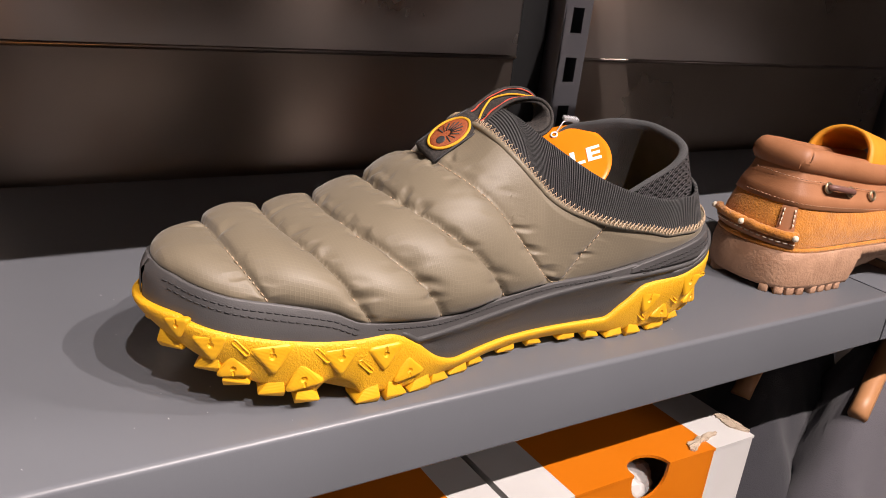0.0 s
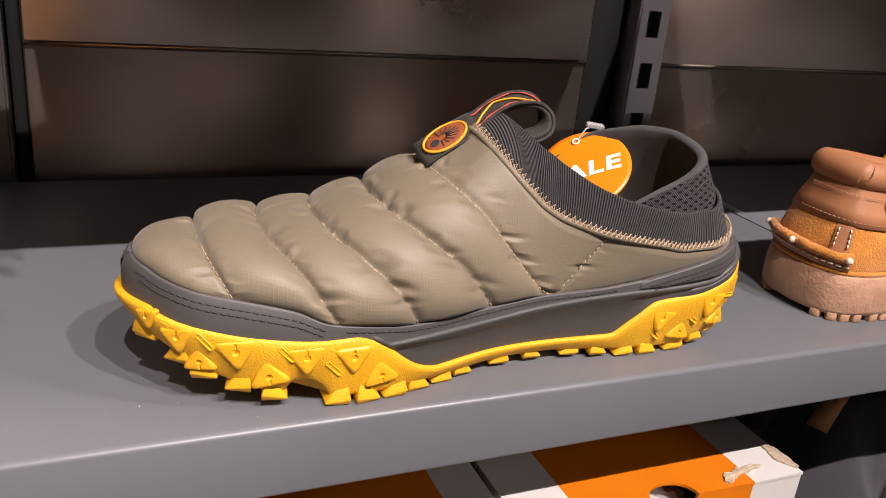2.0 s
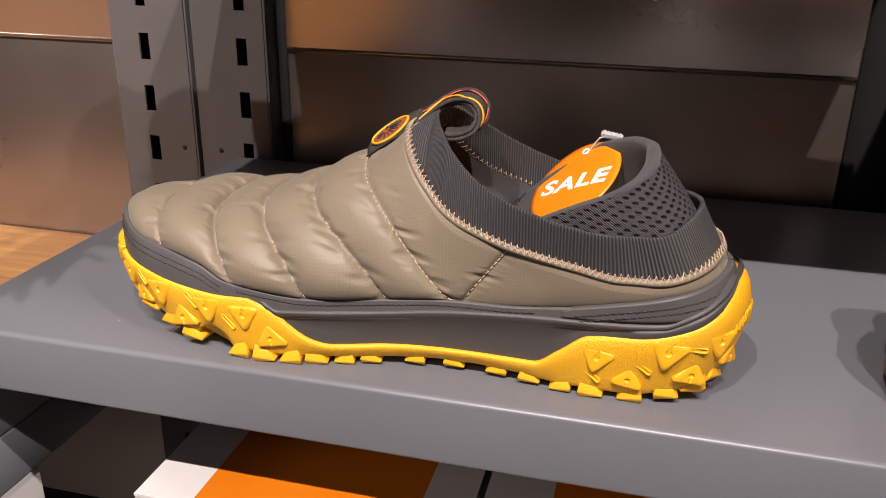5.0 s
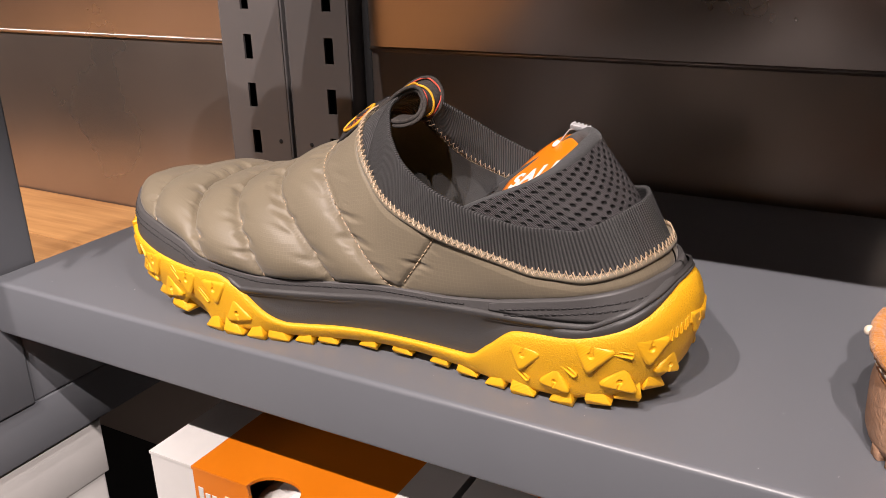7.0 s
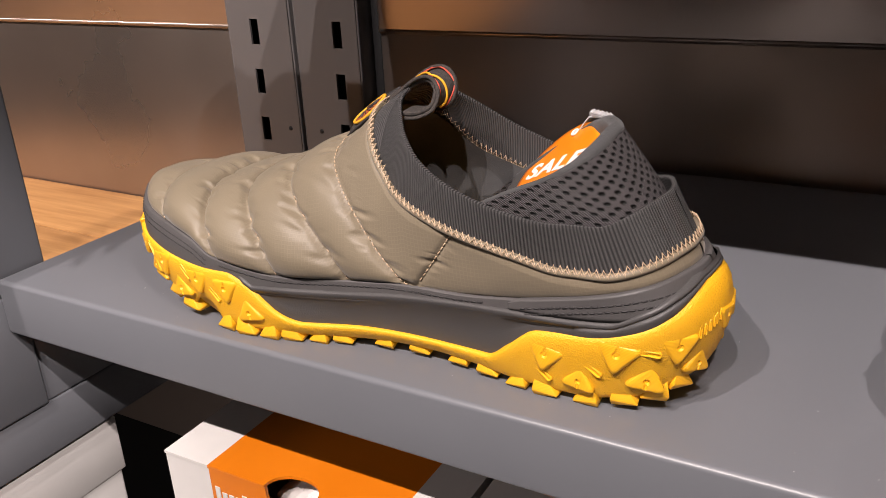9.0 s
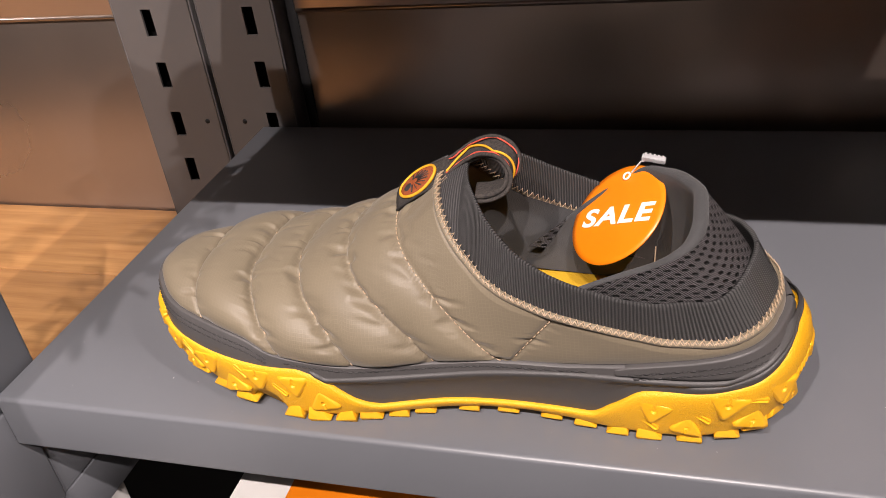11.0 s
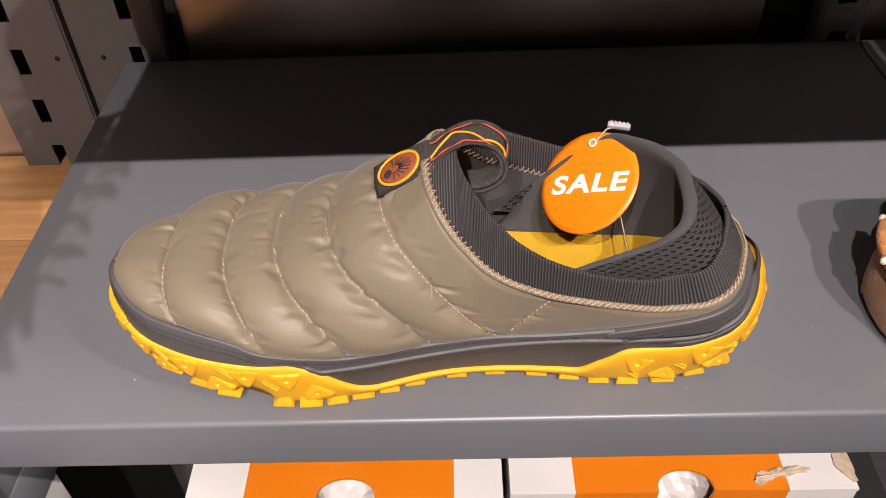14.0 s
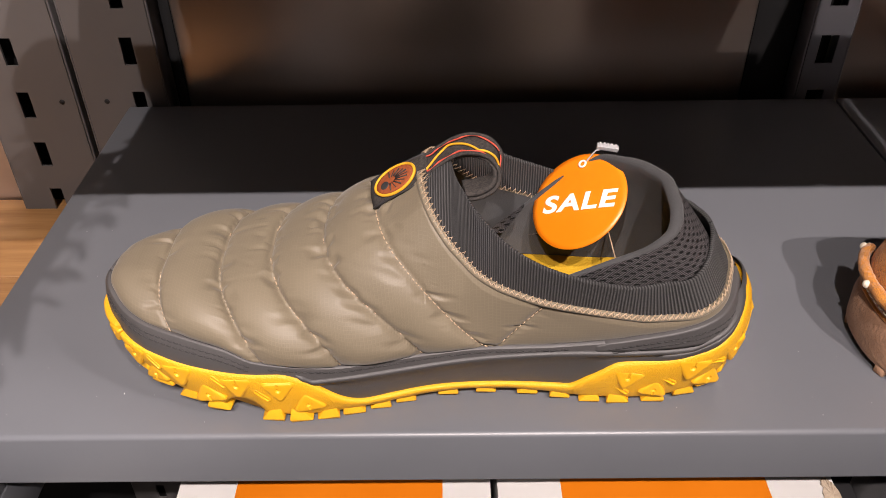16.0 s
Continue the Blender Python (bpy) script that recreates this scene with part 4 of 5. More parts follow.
# stitching
def curve_points(fx, sg, x0, x1, n, lift):
    out = []
    for x in np.linspace(x0, x1, n):
        out.append(on_upper(float(x), float(fx(x)), sg, lift))
    return out


def dashes(pn, length, gap, radius, jitter=0.0):
    """Short thread stitches along a line of points with normals."""
    pts = [p for p, n in pn]
    s = [0.0]
    for a, b in zip(pts, pts[1:]):
        s.append(s[-1] + (b - a).length)
    def at(w):
        i = min(max(int(np.searchsorted(s, w)) - 1, 0), len(pts) - 2)
        f = (w - s[i]) / max(s[i + 1] - s[i], 1e-9)
        return pts[i].lerp(pts[i + 1], f), pn[i][1]
    out, w = [], gap / 2
    while w + length < s[-1]:
        (a, na), (m, nm), (b, nb) = at(w), at(w + length / 2), at(w + length)
        out.append(tube([a - na * radius * 1.2, a.lerp(m, 0.4) + nm * radius * 0.4, b.lerp(m, 0.4) + nm * radius * 0.4, b - nb * radius * 1.2], radius, 5))
        w += length + gap * rnd.uniform(1 - jitter, 1 + jitter)
    return joined(out)


def seam_points(i, sg, n=90):
    out = []
    for r in np.linspace(0.0, 1.0, n):
        x = SEAMS[i][0] if i < 5 else 0.004
        for _ in range(12):
            z = float(rand_top(np.array(x)) + (ridge(np.array(x)) - rand_top(np.array(x))) * r) if i < 5 else 0.044 + (0.0715 - 0.044) * r
            x = float(seam_x(i, np.array([x]), np.array([z]))[0])
        if r > 0.985 and i < 5:
            z -= 0.0002
        if x > SEAM_X0 and z > seam_z(np.array(x)) - 0.0005:
            continue
        out.append(on_upper(x, z, sg, 0.0011))
    return out


for i in range(6):
    for sg in (-1, 1):
        v, f = dashes(seam_points(i, sg), 0.0017, 0.0010, 0.00025, 0.3)
        mesh_part("quilting_stitch", v, f, THREAD, upper, "tan thread stitches along a quilting seam")
# double row along the toe cap and heel counter, single row between
for sg in (-1, 1):
    for drop, x0, x1 in ((0.0022, -0.1660, -0.100), (0.0046, -0.1650, -0.100), (0.0018, -0.094, 0.038), (0.0030, 0.052, 0.112), (0.0054, 0.054, 0.112)):
        pn = []
        for x in np.linspace(x0, x1, 150):
            z = float(min(rand_top(np.array(x)), ridge(np.array(x)) - 0.0005)) - drop
            p = section(np.array([x]), np.array([z]), sg)[0]
            q = section(np.array([x + 0.0008]), np.array([z]), sg)[0]
            t_ = q - p
            nrm = Vector((t_[1], -t_[0], 0.0)).normalized() * (1 if sg < 0 else -1)
            pn.append((Vector((p[0], p[1], p[2] + Z0)) + nrm * (0.0034 if x0 > 0.05 else 0.0027), nrm))
        v, f = dashes(pn, 0.0025, 0.0004, 0.00030, 0.1)
        mesh_part("rand_stitch", v, f, THREAD_DARK, rand, "dark thread stitches")

# piping and zigzag thread where the elastic joins the nylon
loop = []
xs_z = stations(240, x0=SEAM_X0 + 1e-5, x1=BX1 - 0.0004, focus=(SEAM_X0,))
for sg in (-1, 1):
    P, N, X, Zz = half(xs_z, seam_z, seam_z, 2, sg, 0.0012)
    Na = half(xs_z, lambda x: seam_z(x) - 0.004, seam_z, 4, sg, 0.0)[1][:, -1]
    row = [(Vector((*p[:2], p[2] + Z0)), Vector(n)) for p, n in zip(P[:, 0], Na)]
    loop = row if sg < 0 else loop + row[::-1]
pts = [p for p, n in loop]
s_ = [0.0]
for a, b in zip(pts, pts[1:]):
    s_.append(s_[-1] + (b - a).length)
zig, zig_n, base_line = [], [], []
count = int(s_[-1] / 0.00130)
for k in range(count + 1):
    w = s_[-1] * k / count
    i = min(max(int(np.searchsorted(s_, w)) - 1, 0), len(pts) - 2)
    f = (w - s_[i]) / max(s_[i + 1] - s_[i], 1e-9)
    p, n = pts[i].lerp(pts[i + 1], f), loop[i][1]
    t_ = (pts[min(i + 2, len(pts) - 1)] - pts[max(i - 1, 0)]).normalized()
    b_ = n.cross(t_).normalized()
    if b_.z < 0:
        b_.negate()
    up = k % 2
    zig_n.append(n)
    zig.append(p + b_ * (0.0019 if up else -0.0016) * rnd.uniform(0.85, 1.15) + n * 0.0018)
    base_line.append(p - b_ * 0.0014 + n * 0.0006)
inner = [p - Vector((n_.x * 0.2, n_.y, 0)).normalized() * 0.0048 for p, n_ in zip(zig, zig_n) if p.x < 0.060]
inner = inner[:sum(1 for p in inner if p.y < 0.05)], inner[sum(1 for p in inner if p.y < 0.05):]
for run in inner:
    v, f = tube(run, 0.00032, 5)
    mesh_part("inner_zigzag_stitch", v, f, THREAD, band, "tan zigzag thread inside the collar")
v, f = tube(zig, 0.00032, 5)
mesh_part("zigzag_stitch", v, f, THREAD, band, "tan zigzag thread")
wrap = [(p + q) / 2 + Vector((0, 0, -0.0016 if k % 2 else 0.0004)) for k, (p, q) in enumerate(zip(zig, zig[1:]))]
v, f = tube(wrap, 0.00026, 5)
mesh_part("overlock_stitch", v, f, THREAD, band, "tan overlock thread")
v, f = tube(base_line, 0.0015, 8)
mesh_part("piping", v, f, NYLON, upper)

# pull loop and badge at the throat
WEB = grainy("dark_woven_webbing", (0.013, 0.0125, 0.0125), (0.060, 0.050, 0.043), 0.85, big=900, small=1400, bump=0.8, dist=0.0006)
YARN_Y = grainy("golden_yarn", (0.62, 0.30, 0.01), (0.75, 0.40, 0.02), 0.7, big=400, small=3000, bump=0.5, dist=0.0002)
YARN_R = grainy("coral_yarn", (0.50, 0.06, 0.035), (0.62, 0.10, 0.06), 0.7, big=400, small=3000, bump=0.5, dist=0.0002)
LOOP = [(-0.0268, 0.0552, 0.1058), (-0.0228, 0.0553, 0.1080), (-0.0185, 0.0553, 0.1114), (-0.0130, 0.0548, 0.1154), (-0.0072, 0.0532, 0.1180), (-0.0016, 0.0502, 0.1184), (0.0020, 0.0472, 0.1162),
        (0.0030, 0.0442, 0.1124), (0.0010, 0.0415, 0.1088), (-0.0040, 0.0398, 0.1068), (-0.0095, 0.0390, 0.1066)]


def smooth_path(ctrl, n):
    c = [Vector(p) for p in ctrl]
    c = [2 * c[0] - c[1]] + c + [2 * c[-1] - c[-2]]
    out = []
    for i in range(1, len(c) - 2):
        for t in np.linspace(0, 1, n, endpoint=False):
            p0, p1, p2, p3 = c[i - 1:i + 3]
            out.append(0.5 * (2 * p1 + (p2 - p0) * t + (2 * p0 - 5 * p1 + 4 * p2 - p3) * t**2 + (3 * p1 - p0 - 3 * p2 + p3) * t**3))
    return out + [c[-2]]


path = smooth_path(LOOP, 8)
LOOP_W = 0.0056
side, nrm = [], []
for i, p in enumerate(path):
    d = (path[min(i + 1, len(path) - 1)] - path[max(i - 1, 0)]).normalized()
    w_ = Vector((0.10, 0.90, 0.36 * (1 - i / len(path))))
    w_ = (w_ - d * w_.dot(d)).normalized()
    side.append(w_)
    nrm.append(d.cross(w_) * -1 if d.cross(w_).z < 0 and i < 20 else d.cross(w_))
for i in range(1, len(nrm)):
    if nrm[i].dot(nrm[i - 1]) < 0:
        nrm[i].negate()
prof = [(-1, 0), (-0.97, 0.8), (-0.6, 1), (0.6, 1), (0.97, 0.8), (1, 0), (0.97, -0.8), (0.6, -1), (-0.6, -1), (-0.97, -0.8)]
vs = []
for i, (p, n, w_) in enumerate(zip(path, nrm, side)):
    for a, b in prof:
        fuzz = noise.noise(Vector((i * 1.7, a * 9, b * 5))) * 0.00022
        q = p + n * (b * 0.0010 + fuzz) + w_ * (a * LOOP_W + fuzz)
        vs.append((q.x, q.y, q.z + Z0))
m_ = len(prof)
fs = [(i * m_ + k, i * m_ + (k + 1) % m_, (i + 1) * m_ + (k + 1) % m_, (i + 1) * m_ + k) for i in range(len(path) - 1) for k in range(m_)]
fs += [tuple(range(m_)), tuple((len(path) - 1) * m_ + k for k in range(m_))[::-1]]
pull = mesh_part("pull_loop", vs, fs, WEB, shoe, "dark woven pull loop with yellow and coral yarn")
wave = lambda i: 0.0030 * (abs(((i * 0.027 + 0.42) % 1.0) * 2 - 1) * 2 - 1)
for nm, mt, fy, rr in (("yellow_yarn", YARN_Y, wave, 0.00052), ("coral_yarn", YARN_R, lambda i: -0.0040 + 0.0004 * math.sin(i * 0.5), 0.00042), ("coral_yarn", YARN_R, lambda i: 0.0047 + 0.0004 * math.sin(i * 0.43), 0.00036),
                       ("dark_edge_cord", WEB, lambda i: -0.0056, 0.0009), ("dark_edge_cord", WEB, lambda i: 0.0056, 0.0009)):
    stop = 18 if mt is not WEB else 1
    pts = [p + w_ * fy(i) + n * 0.0017 + Vector((0, 0, Z0)) for i, (p, n, w_) in enumerate(zip(path, nrm, side)) if i < len(path) - stop]
    v, f = tube(pts, rr, 6)
    mesh_part(nm, v, f, mt, pull)
# frayed ends standing off the loop
hair = []
for k in range(26):
    i = rnd.randrange(2, len(path) - 16)
    p = path[i] + side[i] * rnd.choice((-1, 1)) * LOOP_W + Vector((0, 0, Z0))
    d = (nrm[i] * rnd.uniform(0.2, 1) + side[i] * rnd.uniform(-1, 1) + Vector((rnd.uniform(-.5, .5), 0, 0))) * rnd.uniform(0.0008, 0.0026)
    e = Vector((rnd.uniform(-1, 1), rnd.uniform(-1, 1), rnd.uniform(-1, 1))) * 0.0008
    hair.append(tube([p, p + d * 0.5 + e, p + d], 0.00007, 4))
mesh_part("frayed_fibre", *joined(hair), WEB, pull)

# badge: a strip of webbing laid over the instep, with an oval emblem
BU = Vector((0.828, -0.10, 0.552)).normalized()
BV = Vector((0.12, -0.93, -0.34))
BV = (BV - BU * BV.dot(BU)).normalized()
BN = BU.cross(BV)
if BN.z < 0:
    BN.negate()
BADGE_C = Vector((-0.0382, 0.0545, 0.1012 + Z0)) + BN * 0.0008


def on_badge(a, b, lift):
    return BADGE_C + BU * a + BV * b + BN * (lift - 22.0 * b * b - 5.0 * a * a)


def draped(name, outline, lift, thick, material, parent, label="", rings=6):
    """A small patch; outline: closed list of (along, across)."""
    cx, cy = sum(p[0] for p in outline) / len(outline), sum(p[1] for p in outline) / len(outline)
    vs, fs, n = [], [], len(outline)
    for r in range(1, rings + 1):
        k = r / rings
        vs += [on_badge(cx + (x - cx) * k, cy + (y - cy) * k, lift) for x, y in outline]
    vs += [on_badge(x, y, lift - thick) for x, y in outline]
    for r in range(rings):
        fs += [(r * n + i, r * n + (i + 1) % n, (r + 1) * n + (i + 1) % n, (r + 1) * n + i) for i in range(n)]
    fs.append(tuple(range(n))[::-1])
    return mesh_part(name, vs, fs, material, parent, label)


def rect_outline(x0, x1, y0, y1, n=12):
    t = np.linspace(0, 1, n, endpoint=False)
    return [(x0 + (x1 - x0) * a, y0) for a in t] + [(x1, y0 + (y1 - y0) * a) for a in t] + [(x1 + (x0 - x1) * a, y1) for a in t] + [(x0, y1 + (y0 - y1) * a) for a in t]


def oval(cx, cy, a, b, n=40):
    return [(cx + a * math.cos(2 * math.pi * k / n), cy + b * math.sin(2 * math.pi * k / n)) for k in range(n)]


EMBLEM = grainy("rust_embroidery", (0.22, 0.045, 0.012), (0.34, 0.085, 0.02), 0.7, big=700, small=2500, bump=0.7, dist=0.0004)
patch = draped("badge", rect_outline(-0.0140, 0.0150, -0.0072, 0.0072), 0.0, 0.0040, WEB, shoe, "dark woven badge with a rust oval and yellow rim")
draped("emblem", oval(0, 0, 0.0098, 0.0061), 0.0007, 0.002, EMBLEM, patch)
v, f = tube([on_badge(x, y, 0.0007) for x, y in oval(0, 0, 0.0104, 0.0067)], 0.0007, 6, closed=True)
mesh_part("emblem_rim", v, f, YARN_Y, patch)
for k in range(11):
    a = math.pi * (-0.52 + 1.04 * k / 10)
    pts = [on_badge(-0.002 + r * math.cos(a) * 0.0098, r * math.sin(a) * 0.0052, 0.0009) for r in (0.3, 0.6, 0.92)]
    v, f = tube(pts, 0.00022 if k % 2 else 0.00032, 5)
    mesh_part("emblem_thread", v, f, THREAD_DARK, patch)
draped("emblem_patch", oval(-0.0052, 0.0010, 0.0022, 0.0018, 16), 0.0009, 0.001, THREAD_DARK, patch)
for y in (-0.0072, 0.0072):
    v, f = tube([on_badge(x, y, 0.0) for x in np.linspace(-0.0140, 0.0150, 14)], 0.0006, 6)
    mesh_part("badge_edge", v, f, THREAD_DARK, patch)

# sale tag on its string, and the clear clip
TAG_PAPER = grainy("glossy_orange_tag", (0.80, 0.20, 0.004), (0.86, 0.235, 0.006), 0.35, big=40, small=800, bump=0.03)
TAG_INK = grainy("white_tag_print", (0.84, 0.83, 0.81), (0.88, 0.87, 0.85), 0.4, big=40, small=800, bump=0.0)
TAG_C = Vector((0.0430, 0.0665, 0.0815 + Z0))
ta = Vector((0.81, -0.43, 0.39)).normalized()
tb = Vector((0.18, 0.83, 0.53))
tb = (tb - ta * tb.dot(ta)).normalized()
tn = ta.cross(tb)
TAG_M = Matrix.Translation(TAG_C) @ Matrix((ta, tb, tn)).transposed().to_4x4()
tag = empty("sale_tag", "round orange sale tag with white letters hanging in the shoe", "price tag")
tag.matrix_basis = Matrix.Translation(TAG_C)
R_ = 0.0238
bm = bmesh.new()
n_ = 64
hole = [(0.0011 * math.cos(a), 0.0185 + 0.0011 * math.sin(a)) for a in np.linspace(0, 2 * math.pi, 12, endpoint=False)]
def tag_z(x, y):
    return 0.0006 * math.sin(x * 60) - 0.9 * (x * x + 0.3 * y * y)
for z, flip in ((0.0003, False), (-0.0003, True)):
    rings = []
    for r in np.linspace(0.08, 1, 9):
        rings.append([bm.verts.new((R_ * r * math.cos(2 * math.pi * k / n_), R_ * r * math.sin(2 * math.pi * k / n_), z + tag_z(R_ * r * math.cos(2 * math.pi * k / n_), R_ * r * math.sin(2 * math.pi * k / n_)))) for k in range(n_)])
    for a, b in zip(rings, rings[1:]):
        for k in range(n_):
            q = (a[k], b[k], b[(k + 1) % n_], a[(k + 1) % n_])
            bm.faces.new(q[::-1] if flip else q)
    bm.faces.new(rings[0][::-1] if flip else rings[0])
    if not flip:
        rim_a = rings[-1]
for k in range(n_):
    bm.faces.new((rim_a[k], rings[-1][k], rings[-1][(k + 1) % n_], rim_a[(k + 1) % n_]))
bm.transform(TAG_M)
disc = part("tag_disc", bm, TAG_PAPER, tag)
for pl in disc.data.polygons:
    pl.use_smooth = True


def lettering(text, size, thick, material, m, parent, name, width=None, shear=0.0, bold=0.0, bend=None):
    """Built-in font turned into a mesh of its own."""
    cu = bpy.data.curves.new(name, "FONT")
    cu.body, cu.size, cu.extrude, cu.align_x, cu.align_y, cu.shear, cu.offset, cu.space_character = text, size, thick, "CENTER", "CENTER", shear, bold, 1.12
    tmp = bpy.data.objects.new(name, cu)
    scene.collection.objects.link(tmp)
    me = bpy.data.meshes.new_from_object(tmp.evaluated_get(bpy.context.evaluated_depsgraph_get()))
    bpy.data.objects.remove(tmp)
    bm = bmesh.new()
    bm.from_mesh(me)
    bpy.data.meshes.remove(me)
    if width:
        w = max(v.co.x for v in bm.verts) - min(v.co.x for v in bm.verts)
        bmesh.ops.scale(bm, vec=(width / w, 1, 1), verts=bm.verts)
    if bend:
        for v in bm.verts:
            v.co.z += bend(v.co.x, v.co.y)
    bm.transform(m)
    return part(name, bm, material, parent)


lettering("SALE", 0.0118, 0.00012, TAG_INK, TAG_M @ Matrix.Translation((0, -0.0010, 0.0005)), disc, "lettering", width=0.0375, shear=0.12, bold=0.00036, bend=tag_z)
CLEAR = grainy("milky_plastic", (0.75, 0.75, 0.76), (0.82, 0.82, 0.83), 0.25, big=60, small=600, bump=0.02)
CLEAR.node_tree.nodes["Principled BSDF"].inputs["Transmission Weight"].default_value = 0.55
p_pin = TAG_M @ Vector((0, 0.0185, 0.0))
v, f = tube([TAG_M @ Vector((0.0016 * math.cos(a), 0.0185 + 0.0016 * math.sin(a), 0.0007)) for a in np.linspace(0, 2 * math.pi, 14, endpoint=False)], 0.0005, 6, closed=True)
mesh_part("eyelet", v, f, TAG_INK, disc)
clip_p = Vector((0.0570, 0.0830, 0.0995 + Z0))
v, f = tube([p_pin - tn * 0.001, p_pin + Vector((0.002, 0.0005, 0.0025)), p_pin.lerp(clip_p, 0.5) + Vector((0, 0, 0.003)), clip_p], 0.0004, 6)
mesh_part("plastic_string", v, f, CLEAR, tag)
bm = box_bm((-0.0050, -0.0014, -0.0012), (0.0050, 0.0014, 0.0012), 0.0005)
for k in range(-2, 3):
    bmesh.ops.create_cube(bm, size=1, matrix=Matrix.Translation((k * 0.0018, 0, 0.0012)) @ Matrix.Diagonal((0.0008, 0.0030, 0.0004, 1)))
bm.transform(Matrix.Translation(clip_p) @ pose(0, 0, 0, 20, 8, -5))
part("plastic_clip", bm, CLEAR, tag, "milky clear plastic fastener")
# size label inside the throat
LABEL_P = grainy("tan_paper_label", (0.50, 0.34, 0.18), (0.58, 0.41, 0.24), 0.7, big=80, small=900)
bm = box_bm((-0.0060, -0.0002, -0.0045), (0.0060, 0.0002, 0.0045), 0.0)
bm.transform(Matrix.Translation((-0.019, 0.030, 0.0860 + Z0)) @ pose(0, 0, 0, -20, 25, 40))
part("size_label", bm, LABEL_P, shoe, "small tan paper label")


# ---- shoe boxes under the shelf ----
def shoe_box(x0, x1, or0, or1, y0, y1, top, high, label, hole_x, hole_r, marks):
    """A lidded card box: white with a broad orange band over lid and front, finger hole at the front edge."""
    ob = empty("shoe_box", label, "box", "shoe boxes under the shelf")
    ob.location = ((x0 + x1) / 2, (y0 + y1) / 2, top - high)
    t = 0.0018
    def panel_with_notch(name, xa, xb, mat, kind):
        """kind top: lies in z = top, notch at the front edge; kind front: stands in y = y0, notch at its upper edge."""
        bm = bmesh.new()
        pts = []
        n = 18
        depth = 0.013 if kind == "top" else 0.019
        if xa < hole_x < xb:
            pts += [(xa, 0.0)] + [(hole_x - hole_r * math.cos(math.pi * k / n), depth * math.sin(math.pi * k / n) ** 0.8) for k in range(n + 1)] + [(xb, 0.0)]
        else:
            pts += [(xa, 0.0), (xb, 0.0)]
        far = (y1 - y0) if kind == "top" else high - t - 0.0004
        pts += [(xb, far), (xa, far)]
        if kind == "top":
            a = [bm.verts.new((x, y0 + d - (0.0008 if d == 0 else 0), top)) for x, d in pts]
            b = [bm.verts.new((x, y0 + d - (0.0008 if d == 0 else 0), top - t)) for x, d in pts]
        else:
            a = [bm.verts.new((x, y0, top - t - 0.0002 - d)) for x, d in pts]
            b = [bm.verts.new((x, y0 + t, top - t - 0.0002 - d)) for x, d in pts]
        bm.faces.new(a), bm.faces.new(b[::-1])
        k = len(pts)
        for i in range(k):
            bm.faces.new((a[i], b[i], b[(i + 1) % k], a[(i + 1) % k]))
        bmesh.ops.recalc_face_normals(bm, faces=bm.faces)
        return part(name, bm, mat, ob)
    for nm, xa, xb, mat in (("white_panel", x0, or0, WHITE_CARD), ("orange_panel", or0, or1, ORANGE_CARD), ("white_panel", or1, x1, WHITE_CARD)):
        panel_with_notch("lid_" + nm, xa, xb, mat, "top")
        panel_with_notch("front_" + nm, xa, xb, mat, "front")
    for xa in (x0, x1 - t):
        part("side_wall", box_bm((xa + (0.0002 if xa == x0 else -0.0002), y0 + t, top - high), (xa + t - (0.0004 if xa != x0 else 0), y1, top - t - 0.0003)), WHITE_CARD, ob)
    part("base", box_bm((x0 + t, y0 + t, top - high), (x1 - t, y1, top - high + t)), WHITE_CARD, ob)
    # crumpled tissue showing in the hole
    bm = bmesh.new()
    bmesh.ops.create_icosphere(bm, subdivisions=4, radius=0.028, matrix=Matrix.Translation((hole_x, y0 + 0.036, top - 0.036)) @ Matrix.Diagonal((1.3, 1, 0.8, 1)))
    for v in bm.verts:
        v.co += v.normal * (noise.noise(v.co * 90) * 0.006 + noise.noise(v.co * 240) * 0.002)
    part("tissue_paper", bm, WHITE_CARD, ob, "crumpled white tissue paper")
    for mx, mz, w, h in marks:
        part("printed_bar", box_bm((mx, y0 - 0.0004, mz), (mx + w, y0 + 0.0002, mz + h), 0.0), WHITE_CARD, ob, "white printed mark")
    return ob


TOP_B = Z0 - 0.091
shoe_box(-0.1675, 0.0055, -0.1355, -0.0210, 0.0140, 0.28, TOP_B, 0.115, "white and orange shoe box under the shelf", -0.0800, 0.0160,
         [(-0.1325 + i * 0.0048, TOP_B - 0.0215, 0.0034, 0.0085 if i in (0, 4, 8) else 0.0058) for i in range(9)])
torn = shoe_box(0.0095, 0.1950, 0.0445, 0.1585, 0.0160, 0.29, TOP_B, 0.115, "white and orange shoe box with a torn corner", 0.1040, 0.0150,
                [(0.0960, TOP_B - 0.047, 0.006, 0.009), (0.1040, TOP_B - 0.049, 0.006, 0.007)])
